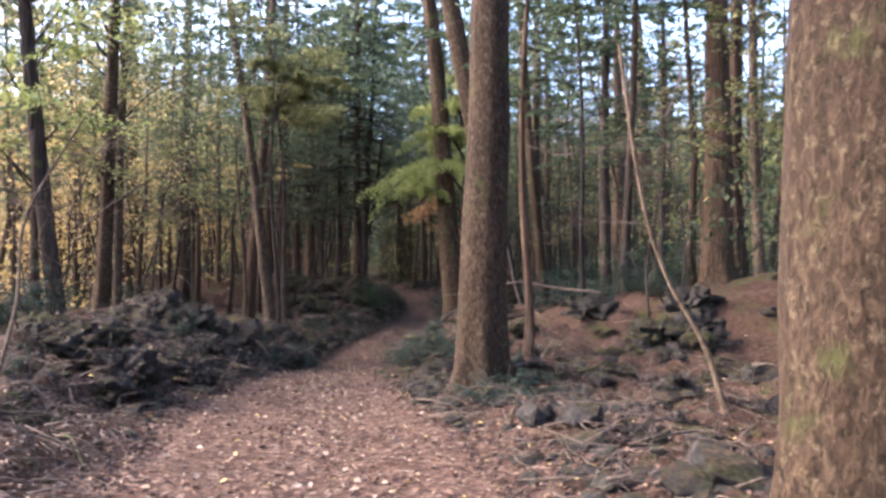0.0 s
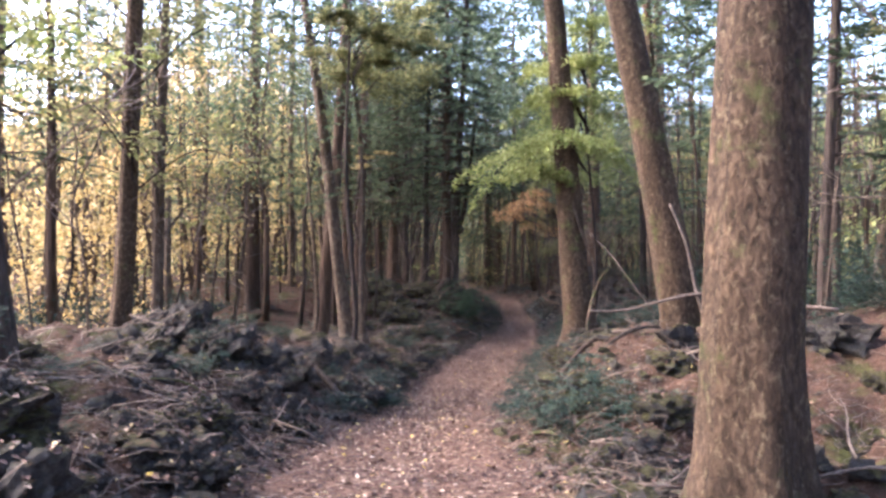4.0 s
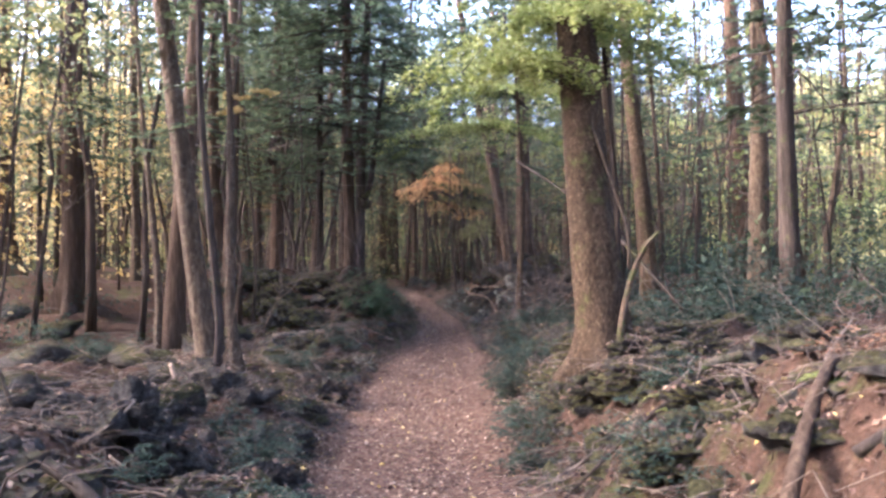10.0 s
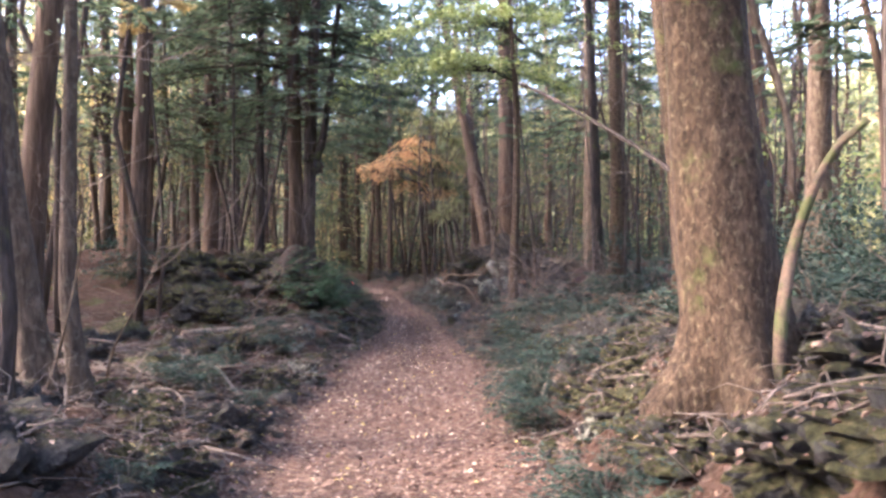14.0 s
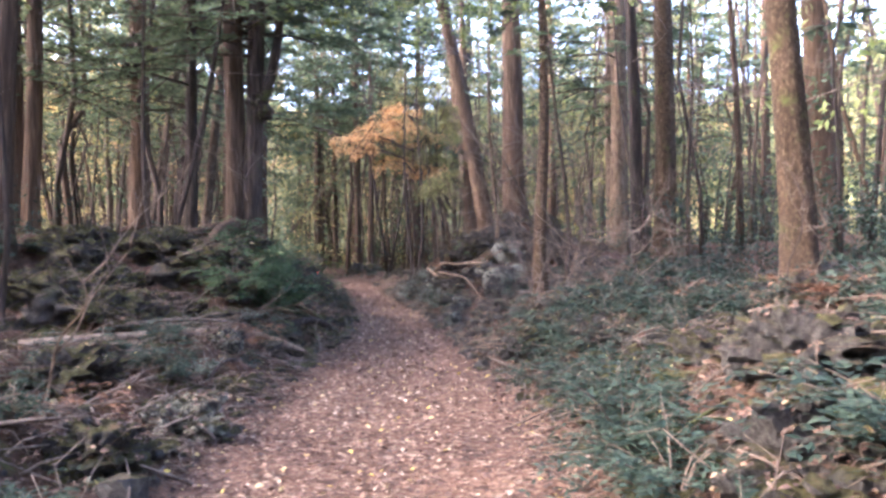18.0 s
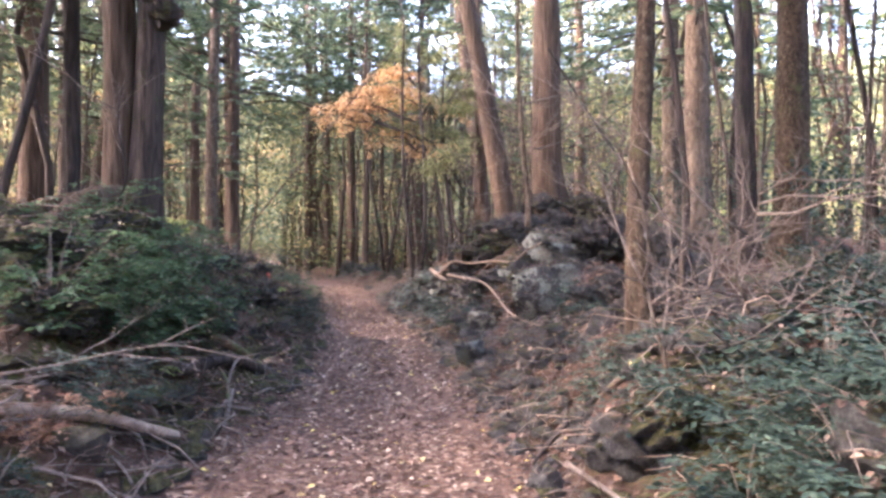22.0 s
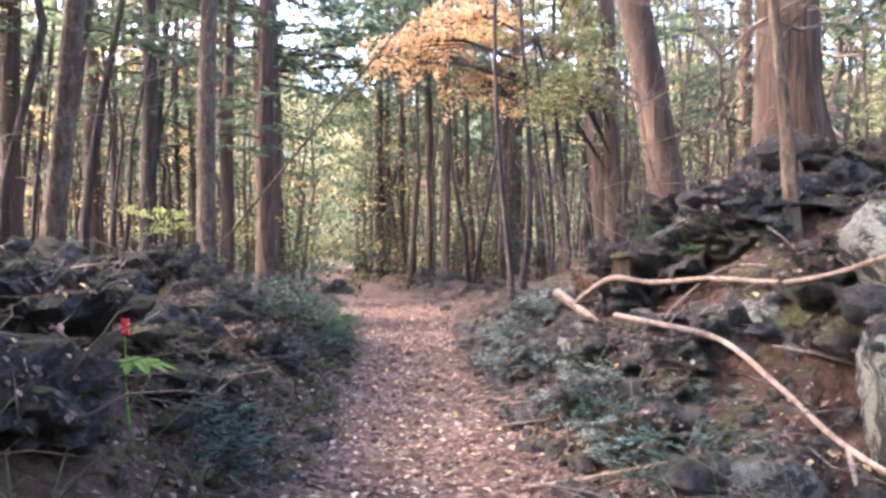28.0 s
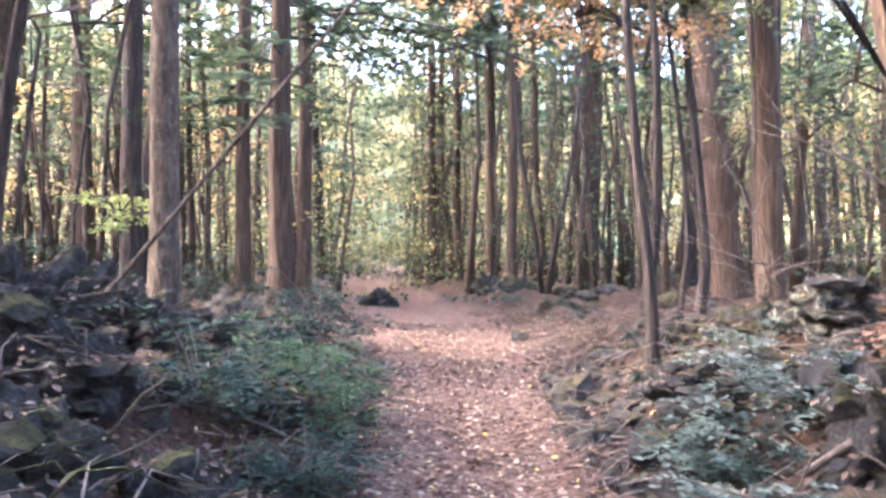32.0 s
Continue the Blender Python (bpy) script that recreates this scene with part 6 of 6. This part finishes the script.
woods("far_foliage", "sunlit yellow foliage of the farther forest", YELLOW, 640, 56, 1.5, 0.19, 401, zone(-1, 9, 21, -8, 36, 0.4, 9))
woods("far_foliage", "olive foliage of the farther forest", OLIVE, 430, 40, 1.5, 0.24, 402, zone(-1, 10, 34, 30, 62, 0.4, 14))
woods("far_foliage", "dark conifer foliage of the farther forest", NEEDLE, 190, 40, 1.5, 0.27, 403, zone(-1, 8, 24, 26, 62, 4.5, 15))
woods("far_foliage", "dark conifer foliage of the farther forest", NEEDLE, 400, 40, 1.3, 0.2, 404, zone(1, 7, 32, 6, 62, 0.4, 6.0))
# next two: canopy at upper left, thickened to block sun from the path
woods("far_foliage", "dull green foliage over the bank", OLIVE, 120, 44, 1.1, 0.13, 432, zone(-1, 4.8, 10, -8, 27, 4.8, 8.5))
woods("far_foliage", "dark conifer foliage over the bank", NEEDLE, 190, 46, 1.2, 0.15, 433, zone(-1, 4.6, 10.5, -8, 28, 4.6, 9))
woods("far_foliage", "sunlit yellow foliage beyond the stems", YELLOW, 240, 50, 1.3, 0.17, 434, zone(-1, 12, 26, 4, 44, 0.4, 6.5))
woods("far_foliage", "dark conifer foliage high ahead", NEEDLE, 150, 42, 1.4, 0.24, 436, zone(-1, -4, 7, 58, 78, 7, 16))
woods("canopy_foliage", "needle canopy high between the trunks", NEEDLE, 150, 44, 1.4, 0.21, 440, zone(-1, -3, 12, 24, 48, 8.5, 13.5))
# second added layer, largely out of view, shading the right slope
woods("canopy_foliage", "needle canopy added over the slope to shade it", NEEDLE, 240, 36, 1.6, 0.26, 437, zone(1, 2.2, 8.5, 0, 35, 8.5, 13))
woods("far_foliage", "dull green foliage ahead between the stems", OLIVE, 150, 46, 1.1, 0.16, 438, zone(-1, -7, 8, 58, 76, 0.2, 6))
woods("far_foliage", "dark conifer foliage ahead between the stems", NEEDLE, 120, 46, 1.1, 0.18, 439, zone(-1, -7, 8, 58, 76, 0.5, 9))
# clumps set above the view to block skylight on the right bank
woods("canopy_foliage", "needle canopy added high over the right bank to block skylight", NEEDLE, 260, 34, 1.7, 0.3, 435, zone(1, 2.5, 11, -6, 40, 12, 17))
# added canopy, mostly unseen, that keeps skylight off the path
woods("canopy_foliage", "needle canopy added high over the path to shade it", NEEDLE, 300, 34, 1.5, 0.3, 431, zone(1, -6, 6, -14, 45, 9.5, 15))
woods("far_foliage", "olive foliage of the farther forest", OLIVE, 470, 40, 1.5, 0.26, 405, zone(1, 9, 32, 6, 62, 1.0, 14))
woods("far_foliage", "green foliage of the farther forest", GREEN, 200, 40, 1.4, 0.24, 406, zone(1, 9, 30, 8, 62, 2, 12))
woods("far_foliage", "dark conifer foliage of the farther forest", NEEDLE, 1200, 36, 1.8, 0.39, 407, ahead(0.3, 26))
woods("far_foliage", "olive foliage of the farther forest", OLIVE, 1000, 36, 1.7, 0.36, 408, ahead(0.3, 24))
woods("far_foliage", "yellow foliage of the farther forest", YELLOW, 420, 40, 1.5, 0.32, 409, ahead(0.8, 20))
woods("far_foliage", "orange foliage of the farther forest", ORANGE, 120, 36, 1.3, 0.28, 410, ahead(1.5, 8))
woods("far_foliage", "dark conifer foliage ahead", NEEDLE, 620, 46, 1.3, 0.21, 420, ahead(2.5, 17, 57, 74))
woods("far_foliage", "olive foliage ahead", OLIVE, 560, 46, 1.2, 0.19, 421, ahead(0.8, 15, 57, 74))
woods("far_foliage", "yellow foliage ahead", YELLOW, 170, 46, 1.1, 0.18, 422, ahead(1.5, 10, 57, 74))
woods("far_foliage", "olive foliage between the trees", OLIVE, 220, 46, 1.1, 0.14, 424, zone(-1, 6, 15, 26, 48, 4.0, 10))
woods("far_foliage", "dark conifer foliage between the trees", NEEDLE, 110, 46, 1.1, 0.14, 425, zone(-1, 6, 15, 26, 48, 4.5, 11))
woods("far_foliage", "dark conifer foliage high ahead", NEEDLE, 260, 40, 1.7, 0.3, 426, zone(-1, -10, 12, 60, 80, 13, 26))
# added foliage: stops the low sun before it reaches path and right bank
woods("far_foliage", "dark conifer foliage added high over the left bank to block the sun", NEEDLE, 250, 50, 1.2, 0.16, 427, zone(-1, 2.6, 8.8, -10, 36, 6.5, 11.5))
woods("far_foliage", "dark conifer foliage between the trees", NEEDLE, 170, 44, 1.4, 0.22, 428, zone(-1, 6, 18, 44, 60, 3, 14))
woods("far_foliage", "olive foliage between the trees", OLIVE, 120, 44, 1.2, 0.17, 429, zone(1, 5, 14, 44, 62, 3.5, 12))
woods("far_foliage", "dark conifer foliage between the trees", NEEDLE, 130, 44, 1.2, 0.17, 430, zone(1, 5, 14, 44, 62, 3.5, 12))
woods("far_foliage", "dark conifer foliage over the path", NEEDLE, 90, 50, 1.2, 0.17, 423, zone(-1, -3, 9, 43, 57, 7.0, 14))
woods("undergrowth_foliage", "low evergreen undergrowth between the trees", SHRUB, 400, 60, 0.7, 0.09, 411, zone(1, 5.0, 12, 16, 46, 0.1, 1.6))
woods("undergrowth_foliage", "low evergreen undergrowth between the trees", SHRUB, 260, 60, 0.7, 0.10, 412, zone(-1, 6.0, 15, 14, 60, 0.1, 1.2))
woods("undergrowth_foliage", "low evergreen undergrowth between the trees", SHRUB, 300, 50, 0.9, 0.16, 413, ahead(0.1, 1.6, 56, 92))


# the forest edge beyond, closing the view
def far_edge():
    n = Nodes("distant_forest", 0.95, 0.05)
    at = n.place(False, (1, 1, 0.5))
    fine = n.noise(at, 1.1, 8, 0.75, 0.3)
    broad = n.noise(n.place(False), 0.12, 4, 0.6)
    streak = n.noise(n.place(False, (1, 1, 0.04)), 0.9, 5, 0.7)
    c = n.ramp(fine, [(0.3, (0.07, 0.09, 0.045)), (0.5, (0.17, 0.19, 0.09)), (0.68, (0.34, 0.32, 0.17))])
    c = n.mix(n.ramp(broad, [(0.42, (0, 0, 0)), (0.6, (0.55, 0.55, 0.55))]), c, (0.33, 0.24, 0.09))
    c = n.mix(n.ramp(streak, [(0.56, (0, 0, 0)), (0.64, (0.6, 0.6, 0.6))]), c, (0.15, 0.11, 0.08))
    n.colour(c)
    n.bump(fine, 0.8)
    verts, count, rows = [], 420, 14
    for i in range(count):
        a = 2 * math.pi * i / count
        d = Vector((math.cos(a), math.sin(a), 0))
        top = 24 + 9 * noise.noise(d * 3.1) + 6 * noise.noise(d * 13) + 3.5 * noise.noise(d * 40)
        for k in range(rows):
            r = 104 + 5 * noise.noise(d * 9 + Vector((0, 0, k * 0.7))) + 3 * noise.noise(d * 31 + Vector((0, 0, k * 1.3)))
            verts.append(Vector((-2, 32, -3)) + d * r + Vector((0, 0, top * k / (rows - 1) + 1.5)))
    faces = [(i * rows + k, (i + 1) % count * rows + k, (i + 1) % count * rows + k + 1, i * rows + k + 1) for i in range(count) for k in range(rows - 1)]
    return tagged(new("backdrop", mesh("backdrop", verts, faces, n.m)), "distant forest edge of mixed autumn trees", "forest", "", "structure")


far_edge()
